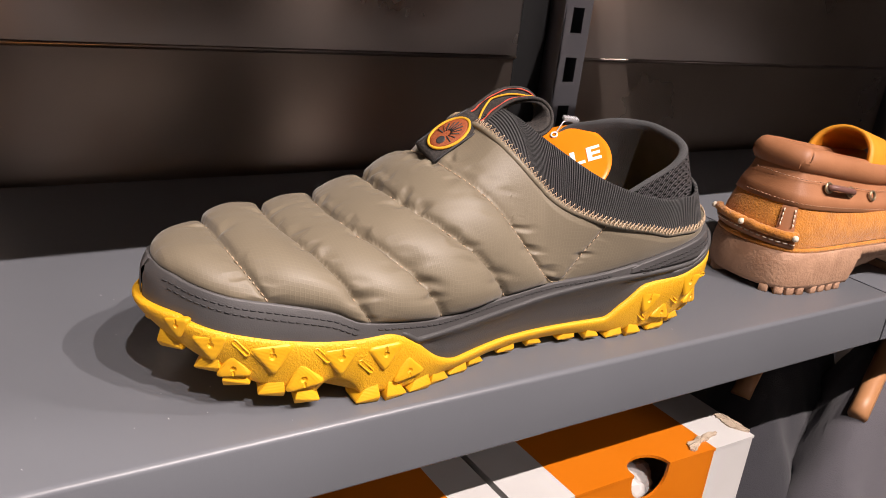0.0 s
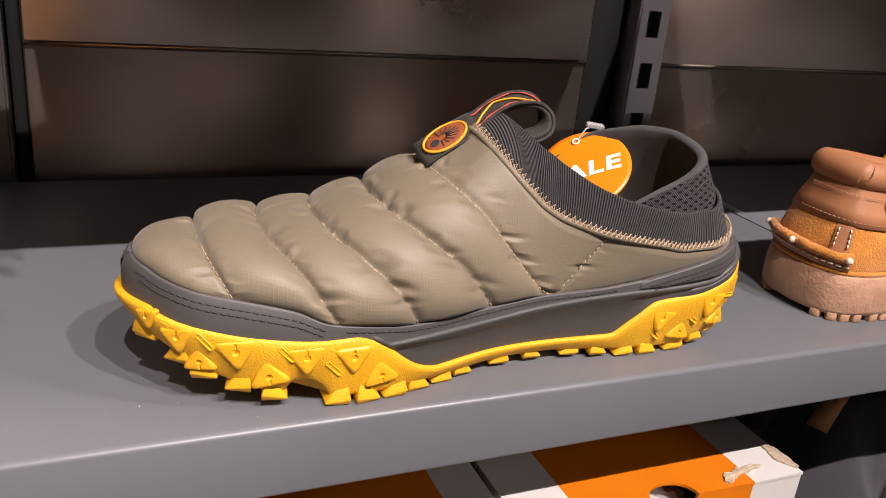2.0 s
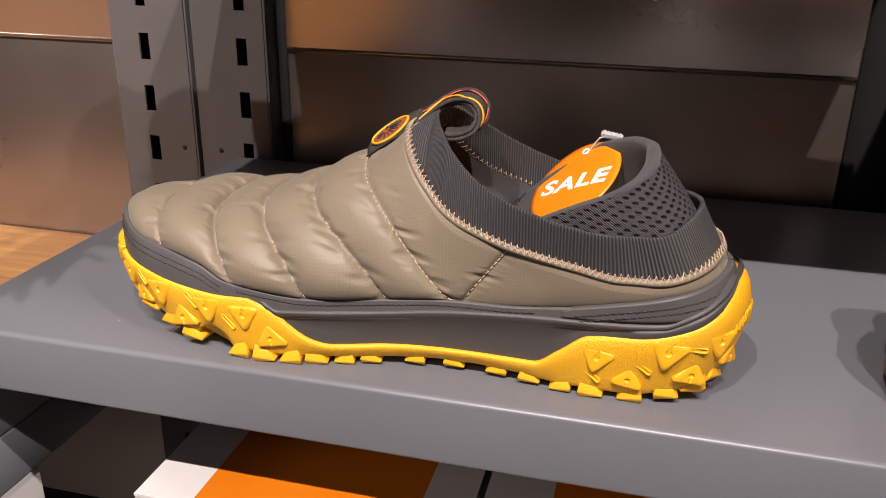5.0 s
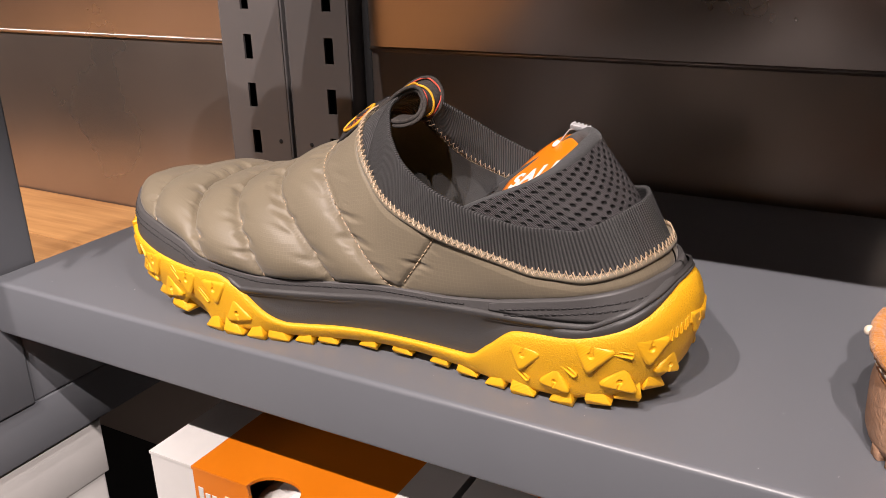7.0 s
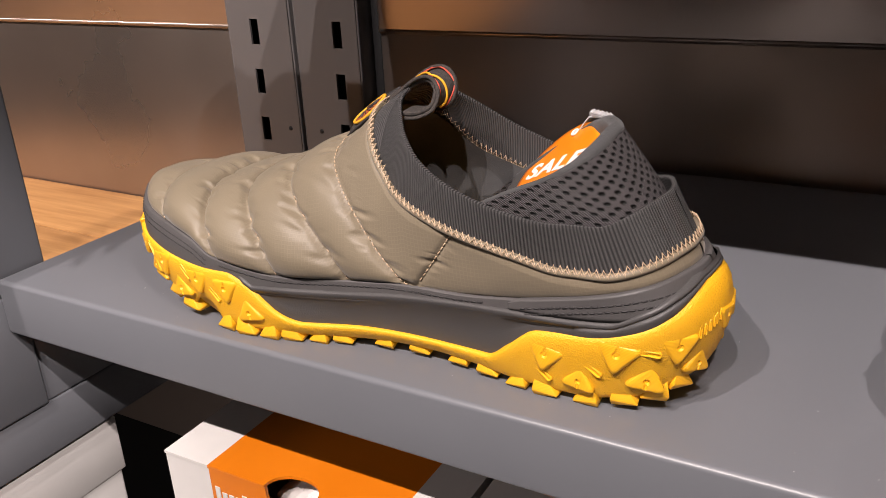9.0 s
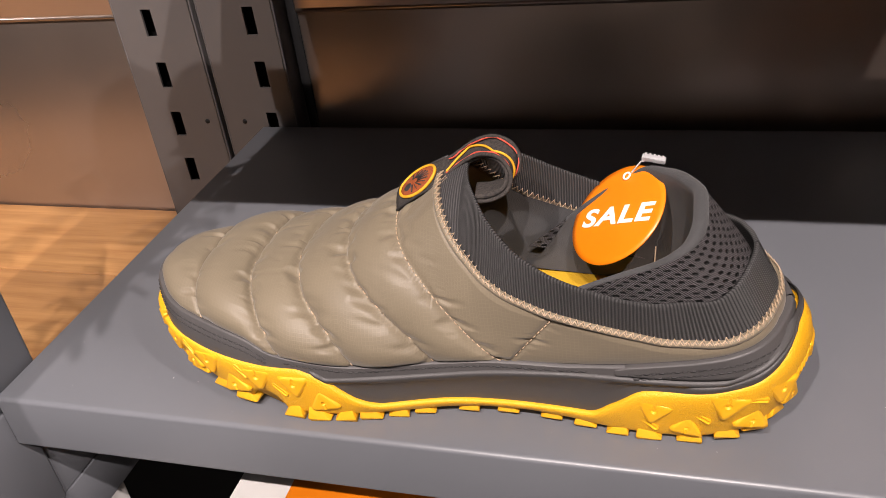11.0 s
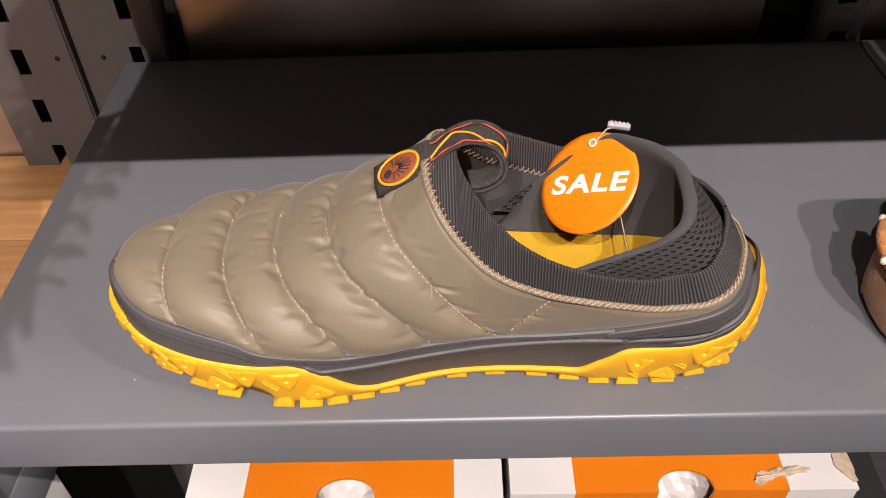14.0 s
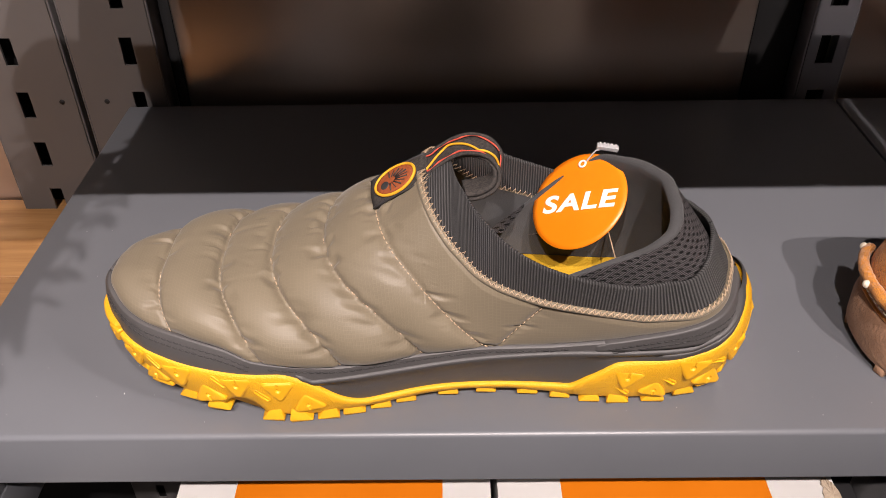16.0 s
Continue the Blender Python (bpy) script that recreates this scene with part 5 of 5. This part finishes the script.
# torn card at the box corner
for pts, z in (([(0.1865, 0.0280), (0.1930, 0.0195), (0.1953, 0.0200), (0.1951, 0.0360), (0.1920, 0.0440), (0.1885, 0.0430), (0.1870, 0.0360)], 0.0006),
               ([(0.1405, 0.0205), (0.1430, 0.0172), (0.1465, 0.0200), (0.1555, 0.0235), (0.1695, 0.0250), (0.1725, 0.0282), (0.1595, 0.0285), (0.1495, 0.0262), (0.1435, 0.0262)], 0.0006)):
    bm = bmesh.new()
    cx, cy = sum(p[0] for p in pts) / len(pts), sum(p[1] for p in pts) / len(pts)
    fine = []
    for (xa, ya), (xb, yb) in zip(pts, pts[1:] + pts[:1]):
        for k in range(5):
            j = rnd.uniform(-0.0008, 0.0008)
            fine.append((xa + (xb - xa) * k / 5 + j, ya + (yb - ya) * k / 5 - j))
    c = bm.verts.new((cx, cy, TOP_B + 0.0022))
    ringv = [bm.verts.new((x, y, TOP_B + z + rnd.uniform(0, 0.0012))) for x, y in fine]
    low = [bm.verts.new((x, y, TOP_B + 0.0001)) for x, y in fine]
    for i in range(len(fine)):
        bm.faces.new((ringv[i], ringv[(i + 1) % len(fine)], c))
        bm.faces.new((low[i], low[(i + 1) % len(fine)], ringv[(i + 1) % len(fine)], ringv[i]))
    part("torn_card", bm, RAW_CARD, torn, "torn brown-grey card edge")
# pale box in the next bay, below the divider
pale = empty("pale_box", "pale pinkish white box standing below the divider", "box")
pale.location = (-0.41, -0.10, 0.60)
part("box_body", box_bm((-0.558, -0.248, 0.60), (-0.266, 0.053, 0.840), 0.002), WHITE_CARD, pale)
part("box_lid", box_bm((-0.560, -0.250, 0.838), (-0.264, 0.055, 0.8790), 0.001), WHITE_CARD, pale)
# board painted near-black so the unlit space round the boxes stays dark
tagged(part("lower_shelf", box_bm((-0.1800, 0.0, 0.76), (0.2720, 0.3155, 0.7925), 0.002), SHADE_BLACK, None), "board below carrying the shoe boxes, coloured black for its shade", "shelf")


# ---- the brown boat shoe on the same shelf ----
SUEDE = grainy("rust_suede", (0.42, 0.15, 0.014), (0.60, 0.235, 0.026), 0.9, big=110, small=700, bump=0.9, dist=0.0012, sheen=0.3)
LEATHER = grainy("brown_nubuck", (0.30, 0.125, 0.055), (0.38, 0.165, 0.075), 0.55, big=35, small=900, bump=0.2, dist=0.0004)
GUM = grainy("tan_rubber_sole", (0.34, 0.19, 0.115), (0.47, 0.28, 0.175), 0.65, big=70, small=450, bump=0.7, dist=0.0008)
AMBER = grainy("amber_leather_lining", (0.62, 0.25, 0.012), (0.70, 0.30, 0.02), 0.6, big=40, small=700, bump=0.2)
BRASS = grainy("dull_brass", (0.42, 0.34, 0.22), (0.5, 0.41, 0.28), 0.35, metal=0.9, big=60, small=900, bump=0.1)
LACE = grainy("brown_leather_lace", (0.16, 0.075, 0.06), (0.2, 0.095, 0.075), 0.5, big=60, small=900, bump=0.2)
BEAD = grainy("cream_thread", (0.70, 0.60, 0.47), (0.8, 0.7, 0.56), 0.6, big=200, small=2000, bump=0.3)

boat = empty("boat_shoe", "rust suede and brown leather boat shoe with lugged tan sole", "shoe")
boat.location = (0.34, 0.055, SHELF_Z)
O2 = closed_outline([(0.2030, 0.0540), (0.2055, 0.0350), (0.2150, 0.0210), (0.2350, 0.0148), (0.2720, 0.0135), (0.3200, 0.0125), (0.4000, 0.0090), (0.4600, 0.0240),
                     (0.4860, 0.0560), (0.4650, 0.0900), (0.4000, 0.1060), (0.3200, 0.0990), (0.2500, 0.0940), (0.2180, 0.0870), (0.2060, 0.0730)], 300)
O2N = normals_of(O2)
bx = O2[:, 0]
SZ = SHELF_Z - Z0


def ring2(name, rows, material, parent, label="", cap=False):
    """rows: (height, inset) where each is a number or a curve over x."""
    R = []
    for z, o in rows:
        z = z(bx) if callable(z) else np.full(len(bx), z)
        o = o(bx) if callable(o) else np.full(len(bx), o)
        R.append(np.column_stack([O2 - O2N * o[:, None], z]))
    R = np.stack(R, 1)
    n, m = R.shape[:2]
    fs = grid_faces(n, m, closed_u=True)
    if cap:
        fs.append(tuple(i * m for i in range(n))[::-1])
    return mesh_part(name, [(x, y, z + Z0 + SZ) for x, y, z in R.reshape(-1, 3)], fs, material, parent, label)


arch = lambda x: 0.0045 + 0.0155 * np.clip((x - 0.279) / 0.006, 0, 1) * np.clip((0.345 - x) / 0.02, 0, 1)
gum = ring2("sole", [(arch, 0.0015), (lambda x: arch(x) + 0.003, 0.0004), (0.022, 0.0), (0.029, 0.0012), (0.0305, 0.0022), (0.0310, 0.006)], GUM, boat, "thick tan rubber sole", cap=True)
ring2("welt", [(0.0300, 0.0026), (0.0314, 0.0014), (0.0328, 0.0014), (0.0335, 0.0034)], SUEDE, gum, "rust suede welt strip")
# tread teeth under the heel
for near in (True, False):
    for x in (0.2075, 0.2135, 0.2215, 0.2305, 0.2440, 0.2525, 0.2610, 0.2700):
        idx = [i for i in range(len(O2)) if (O2N[i, 1] < 0) == near]
        i = min(idx, key=lambda k: abs(O2[k, 0] - x))
        n = Vector((*O2N[i], 0))
        bm = box_bm((-0.0031, -0.016, 0.0), (0.0031, 0.0, 0.0062), 0.0006, 1)
        bm.transform(frame_at(Vector((O2[i, 0], O2[i, 1], SHELF_Z)) - n * 0.0012, n))
        part("tread_tooth", bm, GUM, gum)
ring2("forefoot_tread", [(0.0, lambda x: np.where(x > 0.35, 0.004, 0.03)), (0.0055, lambda x: np.where(x > 0.35, 0.003, 0.03))], GUM, gum, cap=True)
top_line = lambda x: spline(x, [0.20, 0.23, 0.27, 0.31, 0.35, 0.49], [0.0820, 0.0800, 0.0740, 0.0680, 0.0650, 0.0500])
mid_line = lambda x: spline(x, [0.20, 0.23, 0.27, 0.31, 0.35, 0.49], [0.0620, 0.0600, 0.0560, 0.0530, 0.0520, 0.0420])
inset_mid = lambda x: spline(x, [0.20, 0.25, 0.40, 0.49], [0.0090, 0.0080, 0.0100, 0.0150])
inset_top = lambda x: spline(x, [0.20, 0.25, 0.40, 0.49], [0.0150, 0.0150, 0.0260, 0.0400])
body2 = ring2("suede_upper", [(0.0335, 0.0040), (0.0400, 0.0030), (0.0470, 0.0040), (0.0540, 0.0062), (mid_line, inset_mid), (lambda x: mid_line(x) + 0.003, lambda x: inset_mid(x) + 0.002)], SUEDE, boat, "rust suede side panels")
leather = ring2("leather_band", [(lambda x: mid_line(x) - 0.0012, lambda x: inset_mid(x) + 0.0005), (lambda x: mid_line(x) - 0.0004, lambda x: inset_mid(x) - 0.0016), (lambda x: mid_line(x) * 0.6 + top_line(x) * 0.4, lambda x: inset_mid(x) * 0.6 + inset_top(x) * 0.4 - 0.0013),
                                 (lambda x: mid_line(x) * 0.2 + top_line(x) * 0.8, lambda x: inset_top(x) - 0.0008), (lambda x: top_line(x) + 0.003, lambda x: inset_top(x) + 0.001)], LEATHER, boat, "brown leather upper band")
sel = [i for i in range(len(O2)) if O2[i, 0] < 0.352]
k0 = max(range(len(sel)), key=lambda k: sel[k] - sel[k - 1] if k else -1)
order = sel[k0:] + sel[:k0]
roll = []
for i in order:
    x = O2[i, 0]
    p = O2[i] - O2N[i] * (float(inset_top(np.array(x))) + 0.0060)
    roll.append((p[0], p[1], float(top_line(np.array(x))) + 0.0085 + Z0 + SZ))
v, f = tube(roll, 0.0090, 16)
mesh_part("padded_collar", v, f, LEATHER, boat, "padded brown leather collar roll")
liner = []
for dz, di in ((0.011, 0.011), (0.004, 0.0150), (-0.02, 0.0160), (-0.042, 0.0150)):
    liner.append([(O2[i, 0] - O2N[i, 0] * (float(inset_top(np.array(O2[i, 0]))) + di), O2[i, 1] - O2N[i, 1] * (float(inset_top(np.array(O2[i, 0]))) + di), float(top_line(np.array(O2[i, 0]))) + dz + Z0 + SZ) for i in order])
m_ = len(order)
mesh_part("lining", [p for r in liner for p in r], [(r * m_ + i, (r + 1) * m_ + i, (r + 1) * m_ + i + 1, r * m_ + i + 1) for r in range(3) for i in range(m_ - 1)], AMBER, boat, "amber leather lining")
bm = box_bm((0.225, 0.030, 0.038 + Z0 + SZ), (0.36, 0.085, 0.041 + Z0 + SZ), 0.001)
part("insole", bm, AMBER, boat)
# tongue rising behind the collar
vs, fs = [], []
nu, nv = 24, 14
for i in range(nu):
    a = math.pi * (i / (nu - 1))
    for j in range(nv):
        f_ = j / (nv - 1)
        vs.append((0.290 + 0.060 * f_ + 0.012 * math.sin(a), 0.0565 - 0.0235 * math.cos(a) * (1 - 0.12 * f_), Z0 + SZ + 0.066 + (0.038 - 0.016 * f_) * math.sin(a) ** 0.5))
mesh_part("tongue", vs, grid_faces(nu, nv), AMBER, boat, "amber suede tongue").modifiers.new("thick", "SOLIDIFY").thickness = 0.003
for (x, z) in ((0.2415, 0.0735), (0.2680, 0.0690), (0.2950, 0.0645)):
    idx = [i for i in range(len(O2)) if O2N[i, 1] < 0]
    i = min(idx, key=lambda k: abs(O2[k, 0] - x))
    f_ = (z - float(mid_line(np.array(x)))) / float(top_line(np.array(x)) - mid_line(np.array(x)))
    o = float(inset_mid(np.array(x)) * (1 - f_) + inset_top(np.array(x)) * f_) - 0.0030
    n = Vector((*O2N[i], 0.35)).normalized()
    c = Vector((O2[i, 0] - O2N[i, 0] * o, O2[i, 1] - O2N[i, 1] * o, z + Z0 + SZ))
    t1 = n.cross(Vector((0, 0, 1))).normalized()
    t2 = n.cross(t1)
    v, f = tube([c + (t1 * math.cos(a) + t2 * math.sin(a)) * 0.0030 for a in np.linspace(0, 2 * math.pi, 18, endpoint=False)], 0.0010, 8, closed=True)
    mesh_part("eyelet", v, f, BRASS, leather, "dull brass eyelet")
    if x < 0.25:
        first = c + n * 0.0008
    elif x < 0.28:
        mid_ = first.lerp(c, 0.5) + n * 0.004
        v, f = tube([first - n * 0.002, first + n * 0.0022, first.lerp(mid_, 0.5) + n * 0.001, mid_ - n * 0.0015, c.lerp(mid_, 0.5) + n * 0.001, c + n * 0.0022, c - n * 0.002], 0.0021, 8)
        mesh_part("lace", v, f, LACE, boat, "flat brown leather lace")
# fine stitch rows along the lower edge of the leather band and under the collar
for up_ in (0.10, 0.86):
    pn = []
    for i in sorted([i for i in range(len(O2)) if O2N[i, 1] < 0.3 and O2[i, 0] < 0.36], key=lambda k: math.atan2(O2[k, 1] - 0.054, 0.30 - O2[k, 0])):
        x = np.array(O2[i, 0])
        zm, zt, om, ot = float(mid_line(x)), float(top_line(x)), float(inset_mid(x)), float(inset_top(x))
        o = om * (1 - up_) + ot * up_ - 0.0016
        pn.append((Vector((O2[i, 0] - O2N[i, 0] * o, O2[i, 1] - O2N[i, 1] * o, zm + (zt - zm) * up_ + Z0 + SZ)), Vector((*O2N[i], 0.2)).normalized()))
    v, f = dashes(pn, 0.0017, 0.0014, 0.00030)
    mesh_part("stitching", v, f, GUM, leather, "fine tan stitch row")
# heel strap with a scalloped suede edge, and its cream stitches
strap_v, edge_pts = [], []
idx = sorted([i for i in range(len(O2)) if O2[i, 0] < 0.2165], key=lambda k: math.atan2(O2[k, 1] - 0.054, 0.30 - O2[k, 0]))
for i in idx:
    p, n = O2[i], O2N[i]
    for z, o in ((0.0328, 0.0022), (0.0336, 0.0006), (0.0392, 0.0008), (0.0402, 0.0028)):
        strap_v.append((p[0] - n[0] * o, p[1] - n[1] * o, z + Z0 + SZ + 0.002 * math.sin((p[1] - 0.02) * 30)))
    edge_pts.append((Vector((p[0], p[1], 0.0418 + Z0 + SZ + 0.002 * math.sin((p[1] - 0.02) * 30))), Vector((*n, 0))))
strap = mesh_part("heel_strap", strap_v, grid_faces(len(idx), 4), LEATHER, boat, "brown leather heel strap")
v, f = tube([p + n * 0.0002 for p, n in edge_pts], 0.0031, 8)
mesh_part("suede_edge", [Vector(q) + Vector((0, 0, 1)) * noise.noise(Vector(q) * 300) * 0.0012 for q in v], f, SUEDE, strap, "ragged rust suede edge")
v, f = dashes([(p + n * 0.0005 - Vector((0, 0, 0.0052)), n) for p, n in edge_pts], 0.0030, 0.0016, 0.0005)
mesh_part("stitch", v, f, BEAD, strap)
for k in (1, len(edge_pts) // 2, len(edge_pts) - 2):
    bm = bmesh.new()
    bmesh.ops.create_uvsphere(bm, u_segments=10, v_segments=8, radius=0.0022, matrix=Matrix.Translation(edge_pts[k][0] + edge_pts[k][1] * 0.0032))
    part("thread_knot", bm, BEAD, strap, "cream thread knot")
# leather patch on the quarter, edged with stitches
for xa, xb in ((0.2062, 0.2150),):
    vs = []
    near_i = sorted([i for i in range(len(O2)) if O2N[i, 1] < 0 and xa <= O2[i, 0] <= xb], key=lambda k: O2[k, 0])
    for i in near_i:
        for z, o in ((0.042, 0.0020), (0.051, 0.0040), (0.0605, 0.0066)):
            vs.append((O2[i, 0] - O2N[i, 0] * o, O2[i, 1] - O2N[i, 1] * o, z + Z0 + SZ))
    quarter = mesh_part("quarter_patch", vs, grid_faces(len(near_i), 3), LEATHER, boat, "brown leather quarter patch")
    for i in (near_i[1], near_i[-2]):
        pn = [(Vector((O2[i, 0] - O2N[i, 0] * o, O2[i, 1] - O2N[i, 1] * o, z + Z0 + SZ)), Vector((*O2N[i], 0))) for z, o in ((0.047, 0.002), (0.054, 0.004), (0.060, 0.006))]
        v, f = dashes(pn, 0.0018, 0.0014, 0.0005)
        mesh_part("stitch", v, f, BEAD, quarter)

boat.location = (0.3035, 0.0530, SHELF_Z)
boat.scale = (0.89, 0.89, 0.89)

# ---- clothes on hangers below the next shelf ----
CLOTH = grainy("charcoal_navy_cotton", (0.016, 0.016, 0.021), (0.028, 0.027, 0.033), 0.9, big=18, small=900, bump=0.6, dist=0.0006, sheen=0.3)
CLOTH2 = grainy("slate_grey_cotton", (0.070, 0.066, 0.076), (0.095, 0.090, 0.102), 0.9, big=18, small=900, bump=0.6, dist=0.0006, sheen=0.3)
HANGER = grainy("beech_hanger", (0.42, 0.20, 0.085), (0.52, 0.26, 0.12), 0.45, big=25, small=400, bump=0.1)


def plaid():
    m, nt, p = shader("grey_plaid_flannel")
    c = nt.nodes.new("ShaderNodeTexCoord")
    s = nt.nodes.new("ShaderNodeSeparateXYZ")
    nt.links.new(c.outputs["Object"], s.inputs[0])
    a = math_node(nt, "SINE", math_node(nt, "MULTIPLY", math_node(nt, "ADD", s.outputs[0], s.outputs[1]), 130))
    b = math_node(nt, "SINE", math_node(nt, "MULTIPLY", s.outputs[2], 120))
    nt.links.new(ramp(nt, math_node(nt, "ADD", math_node(nt, "MULTIPLY", math_node(nt, "ADD", a, b), 0.25), 0.5), (0.035, 0.034, 0.04), (0.12, 0.115, 0.12), 0.35, 0.65), p.inputs["Base Color"])
    p.inputs["Roughness"].default_value = 0.95
    bumped(nt, p, noise_tex(nt, 900, 3), 0.6, 0.0006)
    return m


def jacket(x, y, z, turn, material, label, seed, wide=0.20, slip=0.03):
    """A garment on a wooden hanger: two shoulders, front with hanging folds, and a collar."""
    ob = empty("hanging_jacket", label, "jacket", "clothes on hangers")
    M = pose(x, y, z, 0, 0, turn)
    ob.matrix_basis = M
    nu, nv = 72, 46
    vs = []
    for i in range(nu):
        a = 2 * math.pi * i / nu
        for j in range(nv):
            f = j / (nv - 1)
            drop = 0.62 * f
            spread = wide * min(1.0, 0.22 + 1.9 * math.sqrt(max(f - 0.0, 0)) * 0.75)
            thick = 0.022 + 0.05 * min(f * 3, 1)
            px = spread * math.copysign(abs(math.cos(a)) ** 0.8, math.cos(a))
            py = thick * math.sin(a)
            pz = -drop * (0.45 + 0.55 * min(1, f * 1.3)) - 0.02 * abs(px) / wide
            fold = noise.noise(Vector((px * 26 + seed, seed, pz * 3))) * 0.016 * min(1, f * 4) + noise.noise(Vector((px * 60, py * 60, pz * 40 + seed))) * 0.003
            vs.append(M @ Vector((px + fold * 0.4, py + fold * math.copysign(1, math.sin(a) + 1e-6), pz - slip)))
    fs = grid_faces(nu, nv, closed_u=True, flip=True)
    mesh_part("garment", vs, fs, material, ob)
    arm = [M @ Vector((px, 0, 0.012 - 0.42 * abs(px) - 0.6 * px * px)) for px in np.linspace(-wide * 0.62, wide * 0.62, 17)]
    v, f = tube(arm, 0.0085, 10)
    mesh_part("hanger_arm", v, f, HANGER, ob, "curved beech wood hanger")
    hook = [M @ Vector((0, 0, 0.01)), M @ Vector((0, 0, 0.045))] + [M @ Vector((0.017 - 0.017 * math.cos(w), 0, 0.05 + 0.017 * math.sin(w))) for w in np.linspace(0, 3.6, 12)]
    v, f = tube(hook, 0.0017, 8)
    mesh_part("hanger_hook", v, f, BRASS, ob, "metal hook")
    return ob


jacket(0.460, 0.175, 0.890, 22, CLOTH, "charcoal navy jacket on a wooden hanger", 1.0, slip=0.012)
jacket(0.5365, 0.107, 0.890, 20, CLOTH2, "slate grey shirt on a wooden hanger", 5.0, slip=0.018)
jacket(0.610, 0.046, 0.890, 24, plaid(), "grey plaid flannel shirt on a wooden hanger", 9.0)
v, f = tube([(0.313, 0.3170, 0.948), (0.640, 0.0120, 0.948)], 0.007, 12)
tagged(mesh_part("clothes_rail", v, f, BRASS, None), "round metal clothes rail below the shelf", "rail")

# ---- trailing plant on the shelf above, which drops its shade on this one ----
LEAF = grainy("dusty_green_leaf", (0.045, 0.075, 0.03), (0.07, 0.11, 0.045), 0.5, big=60, small=500, bump=0.2)
plant = empty("trailing_plant", "slender green trailing sprig on the shelf above", "plant")
plant.location = (-0.222, 0.04, SHELF_Z + 0.2656)
prnd = random.Random(11)


def leaf_mesh(length, width):
    n = 8
    vs, fs = [], []
    for i in range(n + 1):
        t = i / n
        w = width * math.sin(math.pi * t) ** 0.7 * (1 - 0.3 * t)
        z = -0.15 * length * t * t
        vs += [(-w, t * length, z - 0.15 * w), (0, t * length, z + 0.0004), (w, t * length, z - 0.15 * w)]
    for i in range(n):
        for k in (0, 1):
            fs.append((i * 3 + k, i * 3 + k + 1, i * 3 + 4 + k, i * 3 + 3 + k))
    me = bpy.data.meshes.new("leaf")
    me.from_pydata(vs, [], fs)
    me.materials.append(LEAF)
    return me


LEAF_ME = leaf_mesh(0.017, 0.0034)
pot = tube([(-0.222, 0.04, SHELF_Z + 0.2658), (-0.222, 0.04, SHELF_Z + 0.275), (-0.222, 0.04, SHELF_Z + 0.32)], 0.03, 20)
part_pot = mesh_part("pot", *pot, GUM, plant, "small terracotta pot")
for ends in (((-0.262, -0.10, 0.355), (-0.272, -0.235, 0.310)), ((-0.252, -0.09, 0.350), (-0.262, -0.195, 0.312)), ((-0.262, -0.04, 0.340), (-0.276, -0.130, 0.310))):
    a = Vector((-0.222, 0.04, SHELF_Z + 0.315))
    b, c = (Vector((e[0], e[1], SHELF_Z + e[2])) for e in ends)
    pts = [a * (1 - t) ** 2 + b * 2 * t * (1 - t) + c * t * t for t in np.linspace(0, 1, 26)]
    v, f = tube(pts, 0.0008, 5)
    stem = mesh_part("stem", v, f, LEAF, plant)
    for k in range(5, 26, 2):
        for sd in (-1, 1):
            ob = new("leaf", LEAF_ME)
            ob.parent = stem
            d = (pts[min(k + 1, 25)] - pts[k - 1]).normalized()
            ob.matrix_basis = Matrix.Translation(pts[k]) @ pose(0, 0, 0, 0, 0, math.degrees(math.atan2(d.y, d.x)) - 90 + sd * prnd.uniform(35, 65)) @ pose(0, 0, 0, prnd.uniform(-25, 20), prnd.uniform(-20, 20), 0) @ Matrix.Scale(prnd.uniform(0.7, 1.15), 4)
